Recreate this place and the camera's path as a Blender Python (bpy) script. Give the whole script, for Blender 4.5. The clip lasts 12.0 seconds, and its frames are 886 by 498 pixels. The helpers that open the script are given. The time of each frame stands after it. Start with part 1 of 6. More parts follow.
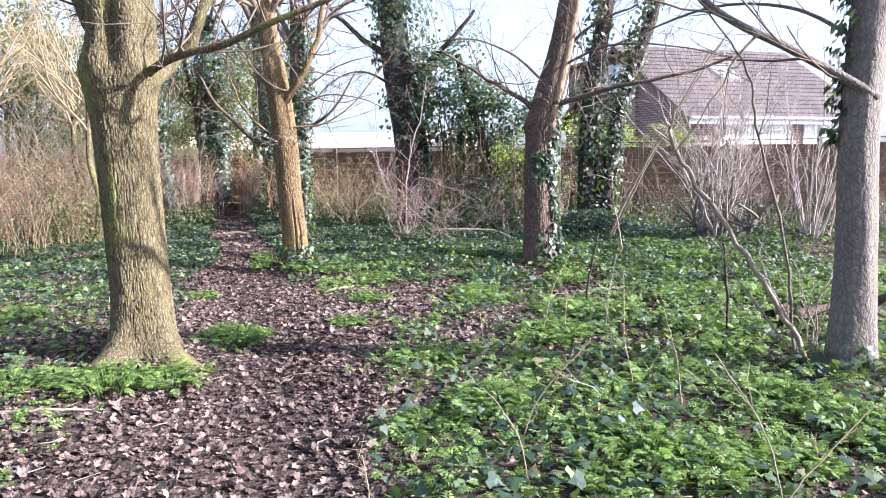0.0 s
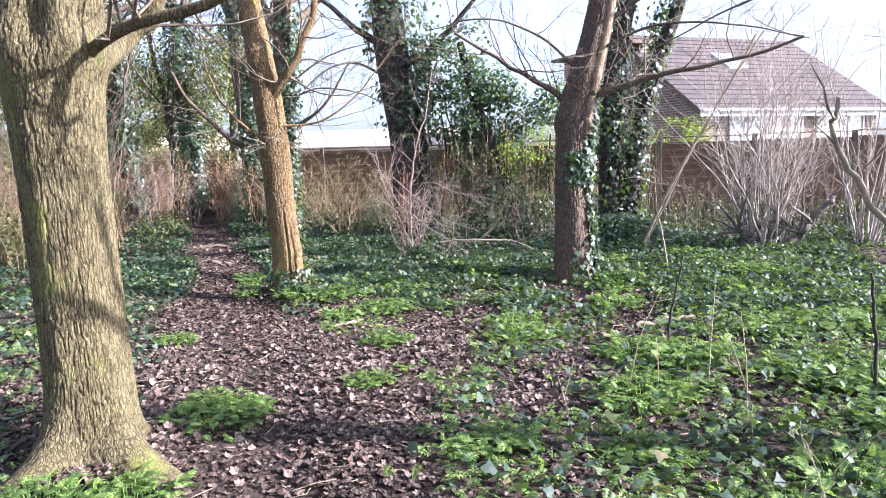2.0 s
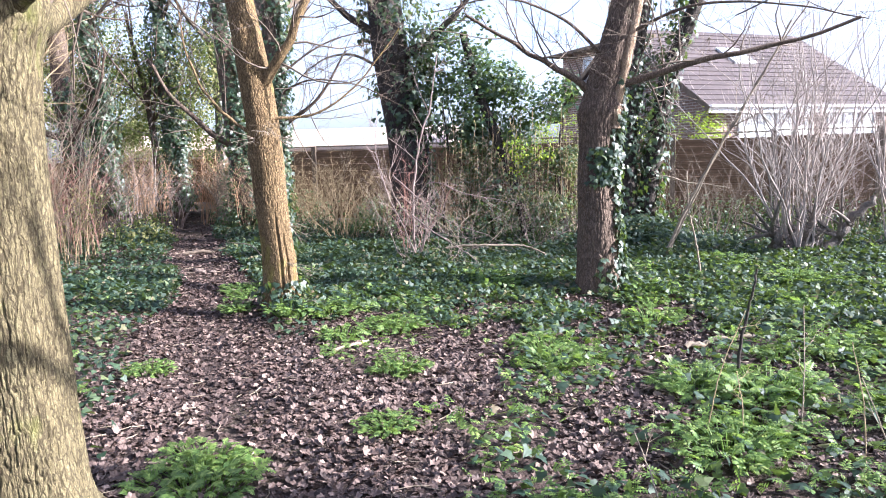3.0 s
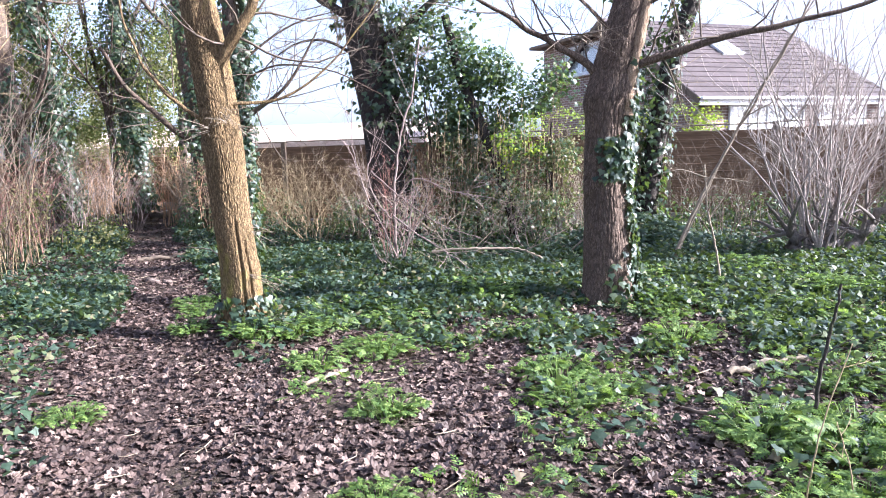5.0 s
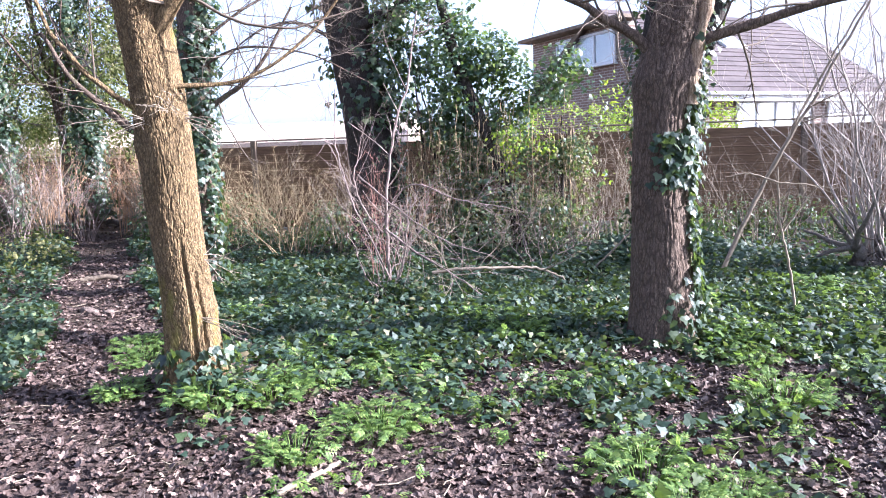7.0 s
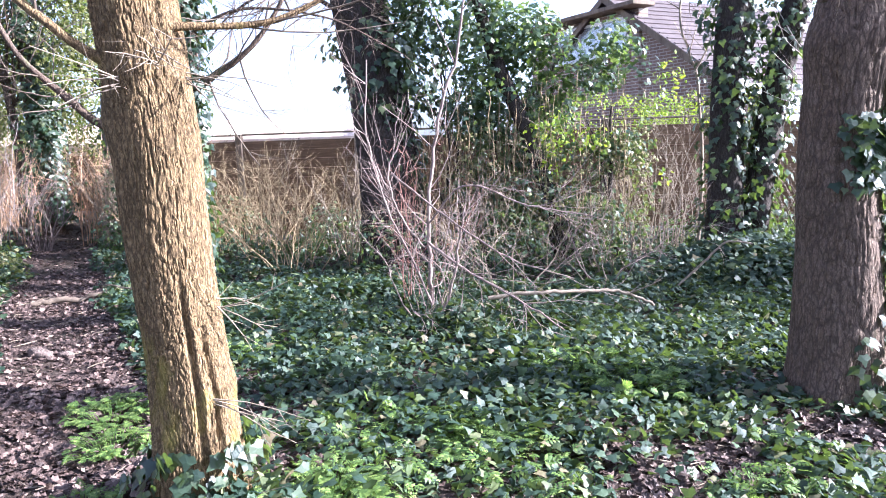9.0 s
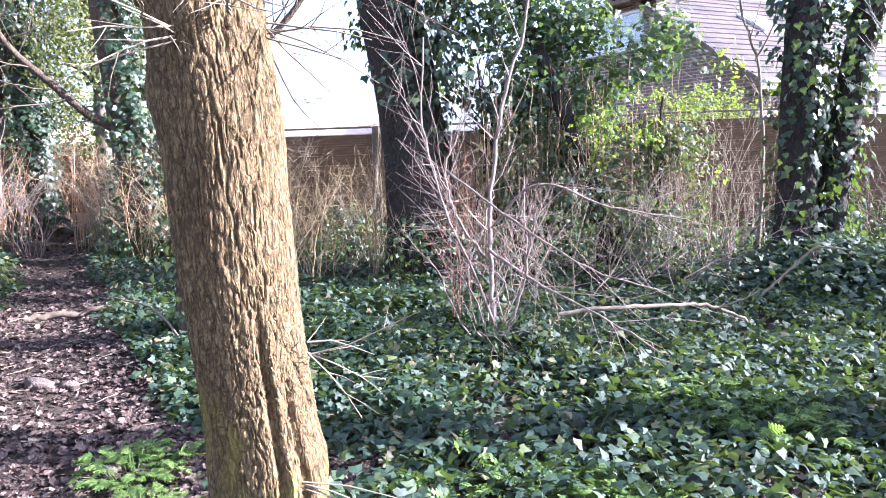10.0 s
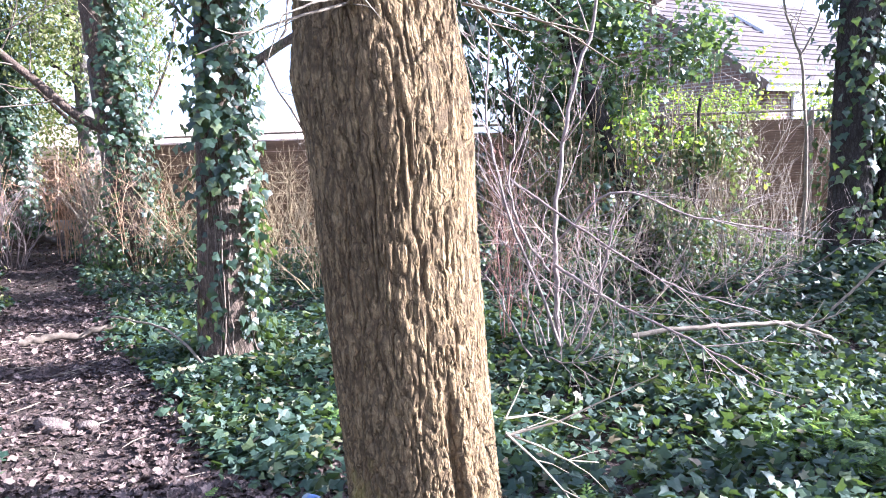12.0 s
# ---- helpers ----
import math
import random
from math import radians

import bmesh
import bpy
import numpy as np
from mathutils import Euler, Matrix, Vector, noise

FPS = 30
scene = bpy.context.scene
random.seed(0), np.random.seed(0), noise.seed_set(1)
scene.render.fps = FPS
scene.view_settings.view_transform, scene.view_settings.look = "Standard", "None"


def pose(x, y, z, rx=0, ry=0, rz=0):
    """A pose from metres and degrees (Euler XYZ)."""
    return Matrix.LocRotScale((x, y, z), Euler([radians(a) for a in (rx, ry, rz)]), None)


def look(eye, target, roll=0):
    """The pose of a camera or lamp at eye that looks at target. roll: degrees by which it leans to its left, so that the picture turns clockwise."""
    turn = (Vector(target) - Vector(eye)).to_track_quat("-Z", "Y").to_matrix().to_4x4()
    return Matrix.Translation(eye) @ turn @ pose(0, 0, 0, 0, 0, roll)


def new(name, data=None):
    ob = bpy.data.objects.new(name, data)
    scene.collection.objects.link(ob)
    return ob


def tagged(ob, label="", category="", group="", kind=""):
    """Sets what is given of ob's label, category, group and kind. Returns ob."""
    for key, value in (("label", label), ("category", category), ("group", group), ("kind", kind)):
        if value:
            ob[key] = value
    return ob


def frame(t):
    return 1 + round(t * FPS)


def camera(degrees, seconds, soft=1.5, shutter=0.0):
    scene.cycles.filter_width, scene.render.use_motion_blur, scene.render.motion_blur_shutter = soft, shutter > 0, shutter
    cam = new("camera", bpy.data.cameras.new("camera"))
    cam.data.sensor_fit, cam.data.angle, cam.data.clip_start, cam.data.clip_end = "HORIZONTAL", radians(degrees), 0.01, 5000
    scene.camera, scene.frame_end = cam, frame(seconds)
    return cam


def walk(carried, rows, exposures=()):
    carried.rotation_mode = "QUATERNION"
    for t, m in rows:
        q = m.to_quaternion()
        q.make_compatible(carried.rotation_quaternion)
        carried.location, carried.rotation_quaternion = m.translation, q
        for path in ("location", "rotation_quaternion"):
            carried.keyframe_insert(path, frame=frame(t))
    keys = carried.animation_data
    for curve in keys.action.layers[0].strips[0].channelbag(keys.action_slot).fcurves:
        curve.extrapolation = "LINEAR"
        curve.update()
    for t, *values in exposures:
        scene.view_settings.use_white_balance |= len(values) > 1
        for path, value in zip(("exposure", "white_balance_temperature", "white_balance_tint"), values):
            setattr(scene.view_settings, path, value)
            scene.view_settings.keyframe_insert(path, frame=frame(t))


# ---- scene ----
cam = camera(61.5, 12.0, soft=1.0)
PATH = [
    (0, (2.532, -1.403, 1.489), (2.048, 0.522, 1.244), -0.6),
    (0.5, (2.275, -1.151, 1.561), (1.8, 0.776, 1.315), -1.0),
    (1, (2.175, -0.747, 1.589), (1.717, 1.184, 1.34), -1.2),
    (1.5, (1.916, -0.432, 1.579), (1.475, 1.503, 1.328), -1.3),
    (2, (1.665, 0.043, 1.569), (1.239, 1.98, 1.313), -1.4),
    (2.5, (1.511, 0.456, 1.516), (1.103, 2.398, 1.261), -1.5),
    (3, (1.22, 0.93, 1.533), (0.825, 2.873, 1.277), -1.5),
    (3.2, (1.14, 1.069, 1.536), (0.745, 3.014, 1.29), -1.6),
    (4.8, (0.891, 1.701, 1.499), (0.558, 3.655, 1.237), -1.7),
    (5, (0.879, 1.942, 1.48), (0.552, 3.898, 1.216), -1.8),
    (5.5, (0.77, 2.319, 1.474), (0.462, 4.278, 1.213), -1.7),
    (6, (0.593, 2.613, 1.499), (0.297, 4.574, 1.238), -1.9),
    (6.5, (0.567, 3.078, 1.48), (0.292, 5.041, 1.215), -1.9),
    (7, (0.349, 3.454, 1.478), (0.088, 5.42, 1.213), -1.9),
    (7.2, (0.273, 3.591, 1.468), (0.02, 5.557, 1.203), -2.0),
    (8.8, (-0.52, 4.909, 1.453), (-0.708, 6.882, 1.183), -1.8),
    (9, (-0.569, 5.021, 1.43), (-0.748, 6.995, 1.163), -1.8),
    (9.5, (-0.879, 5.346, 1.42), (-1.043, 7.321, 1.154), -1.8),
    (10, (-1.159, 5.778, 1.399), (-1.306, 7.754, 1.132), -1.9),
    (10.5, (-1.479, 5.939, 1.416), (-1.608, 7.918, 1.154), -1.9),
    (11, (-1.726, 6.146, 1.464), (-1.839, 8.126, 1.199), -2.0),
    (11.5, (-1.863, 6.203, 1.452), (-1.959, 8.183, 1.19), -2.0),
    (12, (-1.738, 6.283, 1.425), (-1.813, 8.265, 1.163), -2.0),
]
walk(cam, [(t, look(e, a, r)) for t, e, a, r in PATH], [(0, 2.13, 5300, 19), (3, 2.15, 5300, 18), (7, 2.30, 5100, 21), (9.5, 2.58, 5050, 22), (12, 2.74, 4950, 21)])

# ---------------------------------------------------------------- light
SUN_AZ, SUN_EL = 88.0, 27.0          # degrees right of +y, degrees above the horizon
to_sun = Vector((math.sin(radians(SUN_AZ)) * math.cos(radians(SUN_EL)),
                 math.cos(radians(SUN_AZ)) * math.cos(radians(SUN_EL)),
                 math.sin(radians(SUN_EL))))
world = bpy.data.worlds.new("sky")
scene.world = world
world.use_nodes = True
wn = world.node_tree.nodes
sky = wn.new("ShaderNodeTexSky")
sky.sky_type = "NISHITA"
sky.sun_disc = False
sky.sun_elevation = radians(SUN_EL)
sky.sun_rotation = radians(SUN_AZ)
sky.air_density, sky.dust_density, sky.ozone_density = 0.75, 2.4, 0.5
wn["Background"].inputs["Strength"].default_value = 0.088
veil = wn.new("ShaderNodeHueSaturation")       # thin bright haze whitens the sky
veil.inputs["Saturation"].default_value = 0.55
veil.inputs["Value"].default_value = 1.08
world.node_tree.links.new(sky.outputs["Color"], veil.inputs["Color"])
world.node_tree.links.new(veil.outputs["Color"], wn["Background"].inputs["Color"])
sun = new("sun", bpy.data.lights.new("sun", "SUN"))
sun.data.energy = 5.0
sun.data.angle = radians(0.6)
sun.data.color = (1.0, 0.90, 0.74)
sun.matrix_world = look(to_sun * 60, (0, 0, 0))

# ---------------------------------------------------------------- materials
def nodes_of(name, rough=0.8, spec=0.3):
    m = bpy.data.materials.new(name)
    m.use_nodes = True
    nt = m.node_tree
    b = nt.nodes["Principled BSDF"]
    b.inputs["Roughness"].default_value = rough
    b.inputs["Specular IOR Level"].default_value = spec
    return m, nt, b


def ramp(nt, fac, stops):
    r = nt.nodes.new("ShaderNodeValToRGB")
    e = r.color_ramp.elements
    while len(e) < len(stops):
        e.new(0.5)
    for el, (p, c) in zip(e, stops):
        el.position, el.color = p, (*c, 1)
    nt.links.new(fac, r.inputs["Fac"])
    return r.outputs["Color"]


def noise_tex(nt, scale, detail=4, rough=0.6, stretch=None, distortion=0.0):
    n = nt.nodes.new("ShaderNodeTexNoise")
    n.inputs["Scale"].default_value = scale
    n.inputs["Detail"].default_value = detail
    n.inputs["Roughness"].default_value = rough
    n.inputs["Distortion"].default_value = distortion
    co = nt.nodes.new("ShaderNodeTexCoord")
    out = co.outputs["Object"]
    if stretch:
        mp = nt.nodes.new("ShaderNodeMapping")
        mp.inputs["Scale"].default_value = stretch
        nt.links.new(out, mp.inputs["Vector"])
        out = mp.outputs["Vector"]
    nt.links.new(out, n.inputs["Vector"])
    return n.outputs["Fac"]


def mix(nt, fac, a, b, mode="MIX"):
    n = nt.nodes.new("ShaderNodeMix")
    n.data_type, n.blend_type = "RGBA", mode
    if isinstance(fac, (int, float)):
        n.inputs[0].default_value = fac
    else:
        nt.links.new(fac, n.inputs[0])
    for sock, v in ((n.inputs[6], a), (n.inputs[7], b)):
        if isinstance(v, tuple):
            sock.default_value = (*v, 1)
        else:
            nt.links.new(v, sock)
    return n.outputs[2]


def bump(nt, b, height, strength, dist):
    n = nt.nodes.new("ShaderNodeBump")
    n.inputs["Strength"].default_value = strength
    n.inputs["Distance"].default_value = dist
    nt.links.new(height, n.inputs["Height"])
    nt.links.new(n.outputs["Normal"], b.inputs["Normal"])


def bark(name, dark, mid, light, moss, moss_amount, across=0.017, along=0.05, crack_dark=0.8):
    """Furrowed bark: crisp small plates parted by cracks at two sizes, streaks, and patches of green algae."""
    m, nt, b = nodes_of(name, 0.88, 0.2)
    co = nt.nodes.new("ShaderNodeTexCoord")

    def plates(ax, al, warp_scale, warp_by, cut):
        warp = nt.nodes.new("ShaderNodeTexNoise")
        warp.inputs["Scale"].default_value = warp_scale
        warp.inputs["Detail"].default_value = 4
        nt.links.new(co.outputs["Object"], warp.inputs["Vector"])
        add = nt.nodes.new("ShaderNodeMix")
        add.data_type, add.blend_type = "RGBA", "ADD"
        add.inputs[0].default_value = warp_by
        nt.links.new(co.outputs["Object"], add.inputs[6])
        nt.links.new(warp.outputs["Color"], add.inputs[7])
        mp = nt.nodes.new("ShaderNodeMapping")
        mp.inputs["Scale"].default_value = (1 / ax, 1 / ax, 1 / al)
        nt.links.new(add.outputs[2], mp.inputs["Vector"])
        vo = nt.nodes.new("ShaderNodeTexVoronoi")
        vo.feature = "DISTANCE_TO_EDGE"
        vo.inputs["Scale"].default_value = 1.0
        nt.links.new(mp.outputs["Vector"], vo.inputs["Vector"])
        return ramp(nt, vo.outputs["Distance"], [(0.0, (0, 0, 0)), (cut * 0.4, (0.3, 0.3, 0.3)), (cut, (1, 1, 1))])

    big = plates(across * 1.7, along * 2.4, 30, 0.03, 0.16)
    small = plates(across * 0.75, along * 0.8, 60, 0.02, 0.22)
    crackle = noise_tex(nt, 1 / (across * 2.2), 3, 0.55, (1, 1, across / along * 0.8), 0.35)
    lines = ramp(nt, crackle, [(0.38, (1, 1, 1)), (0.445, (0.65, 0.65, 0.65)), (0.485, (0, 0, 0)), (0.515, (0, 0, 0)), (0.555, (0.65, 0.65, 0.65)), (0.62, (1, 1, 1))])
    plate = mix(nt, 0.35, mix(nt, 0.45, big, small, "MULTIPLY"), lines, "MULTIPLY")
    streak = noise_tex(nt, 140, 6, 0.75, (1, 1, 0.35), 0.6)
    tone = noise_tex(nt, 9, 4, 0.6, (1, 1, 0.4))
    blotch = noise_tex(nt, 2.6, 5, 0.65, (1, 1, 0.45))
    col = ramp(nt, streak, [(0.30, dark), (0.45, mid), (0.72, light)])
    col = mix(nt, 0.45, col, ramp(nt, tone, [(0.3, (0.55, 0.5, 0.45)), (0.7, (1.0, 1.0, 1.0))]), "MULTIPLY")
    col = mix(nt, plate, mix(nt, crack_dark, col, dark), col)
    col = mix(nt, ramp(nt, blotch, [(0.66 - moss_amount * 0.3, (0, 0, 0)), (0.78 - moss_amount * 0.3, (1, 1, 1))]), col, mix(nt, 0.6, col, moss))
    nt.links.new(col, b.inputs["Base Color"])
    bump(nt, b, mix(nt, 0.45, plate, streak), 0.9, 0.008)
    return m


def leaf_mat(name, stops, rough=0.4, spec=0.5, through_amount=0.25, through_tint=(0.35, 0.5, 0.05)):
    """Leaves: each one its own tone, some light coming through the blade."""
    m, nt, b = nodes_of(name, rough, spec)
    geo = nt.nodes.new("ShaderNodeNewGeometry")
    col = ramp(nt, geo.outputs["Random Per Island"], stops)
    fine = noise_tex(nt, 60, 2)
    col = mix(nt, 0.35, col, ramp(nt, fine, [(0.3, (0.35, 0.35, 0.35)), (0.7, (1.0, 1.0, 1.0))]), "MULTIPLY")
    nt.links.new(col, b.inputs["Base Color"])
    if through_amount:
        tr = nt.nodes.new("ShaderNodeBsdfTranslucent")
        nt.links.new(mix(nt, 0.5, col, through_tint), tr.inputs["Color"])
        ms = nt.nodes.new("ShaderNodeMixShader")
        ms.inputs[0].default_value = through_amount
        nt.links.new(b.outputs[0], ms.inputs[1])
        nt.links.new(tr.outputs[0], ms.inputs[2])
        nt.links.new(ms.outputs[0], nt.nodes["Material Output"].inputs["Surface"])
    return m


def plain(name, a, c, scale=6.0, rough=0.8, spec=0.3, stretch=None, relief=0.3, dist=0.004):
    """Two tones mixed by a coarse and a fine grain."""
    m, nt, b = nodes_of(name, rough, spec)
    n1 = noise_tex(nt, scale, 5, 0.65, stretch)
    n2 = noise_tex(nt, scale * 7, 3, 0.6, stretch)
    col = mix(nt, ramp(nt, n1, [(0.35, (0, 0, 0)), (0.65, (1, 1, 1))]), a, c)
    col = mix(nt, 0.4, col, ramp(nt, n2, [(0.3, (0.45, 0.45, 0.45)), (0.7, (1, 1, 1))]), "MULTIPLY")
    nt.links.new(col, b.inputs["Base Color"])
    bump(nt, b, n2, relief, dist)
    return m


BARK_GOLD = bark("bark_gold", (0.03, 0.021, 0.012), (0.195, 0.163, 0.085), (0.31, 0.262, 0.148), (0.215, 0.23, 0.05), 0.42, 0.012, 0.055, 0.85)
BARK_PEEL = bark("bark_peeling", (0.03, 0.02, 0.012), (0.265, 0.180, 0.090), (0.45, 0.325, 0.165), (0.30, 0.26, 0.042), 0.36, 0.011, 0.045, 0.75)
BARK_DARK = bark("bark_dark", (0.045, 0.032, 0.025), (0.165, 0.12, 0.09), (0.30, 0.225, 0.165), (0.10, 0.11, 0.05), 0.25)
BARK_GREY = bark("bark_grey", (0.10, 0.085, 0.075), (0.21, 0.18, 0.155), (0.33, 0.285, 0.24), (0.16, 0.17, 0.09), 0.15, 0.02, 0.03)
# darkened copy of the bark: the shade is put into its colours
BARK_SHADED = bark("bark_shaded", (0.025, 0.02, 0.018), (0.07, 0.058, 0.05), (0.13, 0.11, 0.09), (0.07, 0.08, 0.03), 0.2)
TWIG = plain("twig_brown", (0.10, 0.075, 0.055), (0.20, 0.155, 0.115), 20)
TWIG_PALE = plain("twig_pale", (0.20, 0.16, 0.115), (0.36, 0.29, 0.21), 20)
TWIG_RED = plain("twig_red", (0.24, 0.11, 0.085), (0.38, 0.21, 0.16), 20)
TWIG_PINK = plain("twig_pinkish_grey", (0.20, 0.15, 0.13), (0.36, 0.28, 0.24), 20)
TWIG_HAZEL = plain("twig_hazel_grey", (0.30, 0.25, 0.22), (0.48, 0.41, 0.36), 20)
STRAW = plain("dry_straw", (0.24, 0.175, 0.095), (0.42, 0.32, 0.185), 15)
RUST = plain("dead_bracken", (0.42, 0.25, 0.14), (0.62, 0.41, 0.25), 15)
IVY = leaf_mat("ivy_leaf", [(0.0, (0.012, 0.034, 0.020)), (0.5, (0.026, 0.052, 0.030)), (0.8, (0.05, 0.085, 0.04)), (0.93, (0.12, 0.15, 0.06)), (1.0, (0.17, 0.13, 0.075))], 0.6, 0.5, 0.16)
IVY_CLIMB = leaf_mat("ivy_climbing_leaf", [(0.0, (0.020, 0.044, 0.028)), (0.5, (0.048, 0.086, 0.052)), (0.85, (0.10, 0.145, 0.078)), (1.0, (0.21, 0.23, 0.10))], 0.36, 0.6, 0.32)
IVY_TRUNK = leaf_mat("ivy_trunk_leaf", [(0.0, (0.012, 0.026, 0.018)), (0.5, (0.026, 0.050, 0.030)), (0.85, (0.055, 0.085, 0.045)), (1.0, (0.14, 0.16, 0.07))], 0.40, 0.5, 0.22)
IVY_DRY = leaf_mat("ivy_withered_leaf", [(0.0, (0.10, 0.08, 0.04)), (0.5, (0.26, 0.21, 0.11)), (1.0, (0.20, 0.22, 0.08))], 0.6, 0.3, 0.2)
PARSLEY = leaf_mat("parsley_leaf", [(0.0, (0.055, 0.105, 0.03)), (0.5, (0.11, 0.18, 0.045)), (0.85, (0.21, 0.30, 0.07)), (1.0, (0.35, 0.41, 0.12))], 0.5, 0.35, 0.36, (0.42, 0.62, 0.08))
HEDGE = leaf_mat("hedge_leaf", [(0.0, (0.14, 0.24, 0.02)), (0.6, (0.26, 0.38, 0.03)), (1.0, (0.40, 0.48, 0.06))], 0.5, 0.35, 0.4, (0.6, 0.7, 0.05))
FAR_LEAF = leaf_mat("evergreen_leaf", [(0.0, (0.05, 0.06, 0.028)), (0.6, (0.17, 0.165, 0.07)), (1.0, (0.42, 0.38, 0.18))], 0.55, 0.3, 0.45)
LITTER = leaf_mat("dead_leaf", [(0.0, (0.034, 0.022, 0.018)), (0.35, (0.074, 0.049, 0.040)), (0.75, (0.132, 0.090, 0.075)), (1.0, (0.29, 0.21, 0.17))], 0.6, 0.3, 0.0)
STONE = plain("rough_stone", (0.12, 0.09, 0.075), (0.26, 0.20, 0.17), 16, 0.95, 0.2, None, 0.9, 0.02)
FENCE_WOOD = plain("fence_wood", (0.12, 0.075, 0.045), (0.22, 0.145, 0.09), 5, 0.85, 0.2, (0.3, 1, 4))
FENCE_POST = plain("post_wood", (0.13, 0.10, 0.075), (0.24, 0.19, 0.14), 6, 0.85, 0.2, (1, 1, 0.3))
CONCRETE = plain("concrete", (0.26, 0.25, 0.23), (0.40, 0.38, 0.35), 5, 0.9)
WHITE = plain("white_paint", (0.74, 0.74, 0.74), (0.82, 0.82, 0.81), 3, 0.5, 0.4, None, 0.1, 0.002)
RENDER_WALL = plain("cream_render", (0.60, 0.52, 0.43), (0.70, 0.61, 0.50), 3, 0.9)
CURTAIN = plain("pale_curtain", (0.70, 0.70, 0.69), (0.80, 0.80, 0.78), 5, 0.9)

GLASS, _nt, _b = nodes_of("window_glass", 0.05, 0.5)
_b.inputs["Base Color"].default_value = (0.9, 0.95, 0.98, 1)
_b.inputs["Transmission Weight"].default_value = 0.85


def ground_mat():
    m, nt, b = nodes_of("woodland_soil", 0.92, 0.2)
    broad = noise_tex(nt, 0.8, 5, 0.6)
    fine = noise_tex(nt, 28, 6, 0.7)
    speck = noise_tex(nt, 95, 3, 0.6)
    col = ramp(nt, fine, [(0.32, (0.021, 0.014, 0.0125)), (0.5, (0.050, 0.034, 0.029)), (0.68, (0.10, 0.070, 0.060))])
    col = mix(nt, ramp(nt, speck, [(0.60, (0, 0, 0)), (0.70, (1, 1, 1))]), col, (0.17, 0.128, 0.106))
    col = mix(nt, ramp(nt, broad, [(0.45, (0, 0, 0)), (0.7, (0.5, 0.5, 0.5))]), col, (0.05, 0.048, 0.022))
    nt.links.new(col, b.inputs["Base Color"])
    bump(nt, b, fine, 0.9, 0.03)
    return m


def brick_mat():
    m, nt, b = nodes_of("red_brick", 0.9, 0.2)
    co = nt.nodes.new("ShaderNodeTexCoord")
    mp = nt.nodes.new("ShaderNodeMapping")
    nt.links.new(co.outputs["UV"], mp.inputs["Vector"])
    br = nt.nodes.new("ShaderNodeTexBrick")
    br.inputs["Color1"].default_value = (0.25, 0.17, 0.135, 1)
    br.inputs["Color2"].default_value = (0.19, 0.125, 0.10, 1)
    br.inputs["Mortar"].default_value = (0.42, 0.38, 0.34, 1)
    br.inputs["Scale"].default_value = 1.0
    br.inputs["Mortar Size"].default_value = 0.010
    br.inputs["Brick Width"].default_value = 0.225
    br.inputs["Row Height"].default_value = 0.075
    nt.links.new(mp.outputs["Vector"], br.inputs["Vector"])
    nt.links.new(mix(nt, 0.35, br.outputs["Color"], ramp(nt, noise_tex(nt, 4), [(0.3, (0.5, 0.5, 0.5)), (0.7, (1, 1, 1))]), "MULTIPLY"), b.inputs["Base Color"])
    return m


def tile_mat():
    m, nt, b = nodes_of("roof_tile", 0.85, 0.25)
    n1 = noise_tex(nt, 1.2, 4)
    n2 = noise_tex(nt, 9, 4)
    col = mix(nt, ramp(nt, n1, [(0.35, (0, 0, 0)), (0.65, (1, 1, 1))]), (0.08, 0.064, 0.064), (0.12, 0.096, 0.094))
    col = mix(nt, 0.5, col, ramp(nt, n2, [(0.3, (0.5, 0.5, 0.5)), (0.7, (1, 1, 1))]), "MULTIPLY")
    nt.links.new(col, b.inputs["Base Color"])
    return m


SOIL, BRICK, TILE = ground_mat(), brick_mat(), tile_mat()

# ---------------------------------------------------------------- builders
rng = np.random.default_rng(11)


def hash3(ix, iy, iz, seed):
    h = (ix * 374761393 + iy * 668265263 + iz * 2147483647 + seed * 1274126177) & 0xFFFFFFFF
    h = ((h ^ (h >> 13)) * 1274126177) & 0xFFFFFFFF
    return ((h ^ (h >> 16)) & 0xFFFF) / 65535.0


def vnoise(x, y, z, seed=0):
    """Smooth lattice noise in 0..1 for whole arrays."""
    x, y, z = np.broadcast_arrays(np.asarray(x, float), np.asarray(y, float), np.asarray(z, float))
    ix, iy, iz = (np.floor(a).astype(np.int64) for a in (x, y, z))
    fx, fy, fz = x - ix, y - iy, z - iz
    fx, fy, fz = (f * f * (3 - 2 * f) for f in (fx, fy, fz))
    out = 0.0
    for dx in (0, 1):
        for dy in (0, 1):
            for dz in (0, 1):
                w = (fx if dx else 1 - fx) * (fy if dy else 1 - fy) * (fz if dz else 1 - fz)
                out = out + w * hash3(ix + dx, iy + dy, iz + dz, seed)
    return out


TRAIL = [(2.9, -4.0), (2.2, -1.2), (1.2, 1.0), (0.4, 2.6), (-0.4, 3.9), (-1.2, 5.3), (-2.2, 6.9), (-3.3, 9.0), (-4.45, 10.9), (-6.35, 14.0), (-8.4, 17.2), (-10.2, 20.5), (-13, 25)]


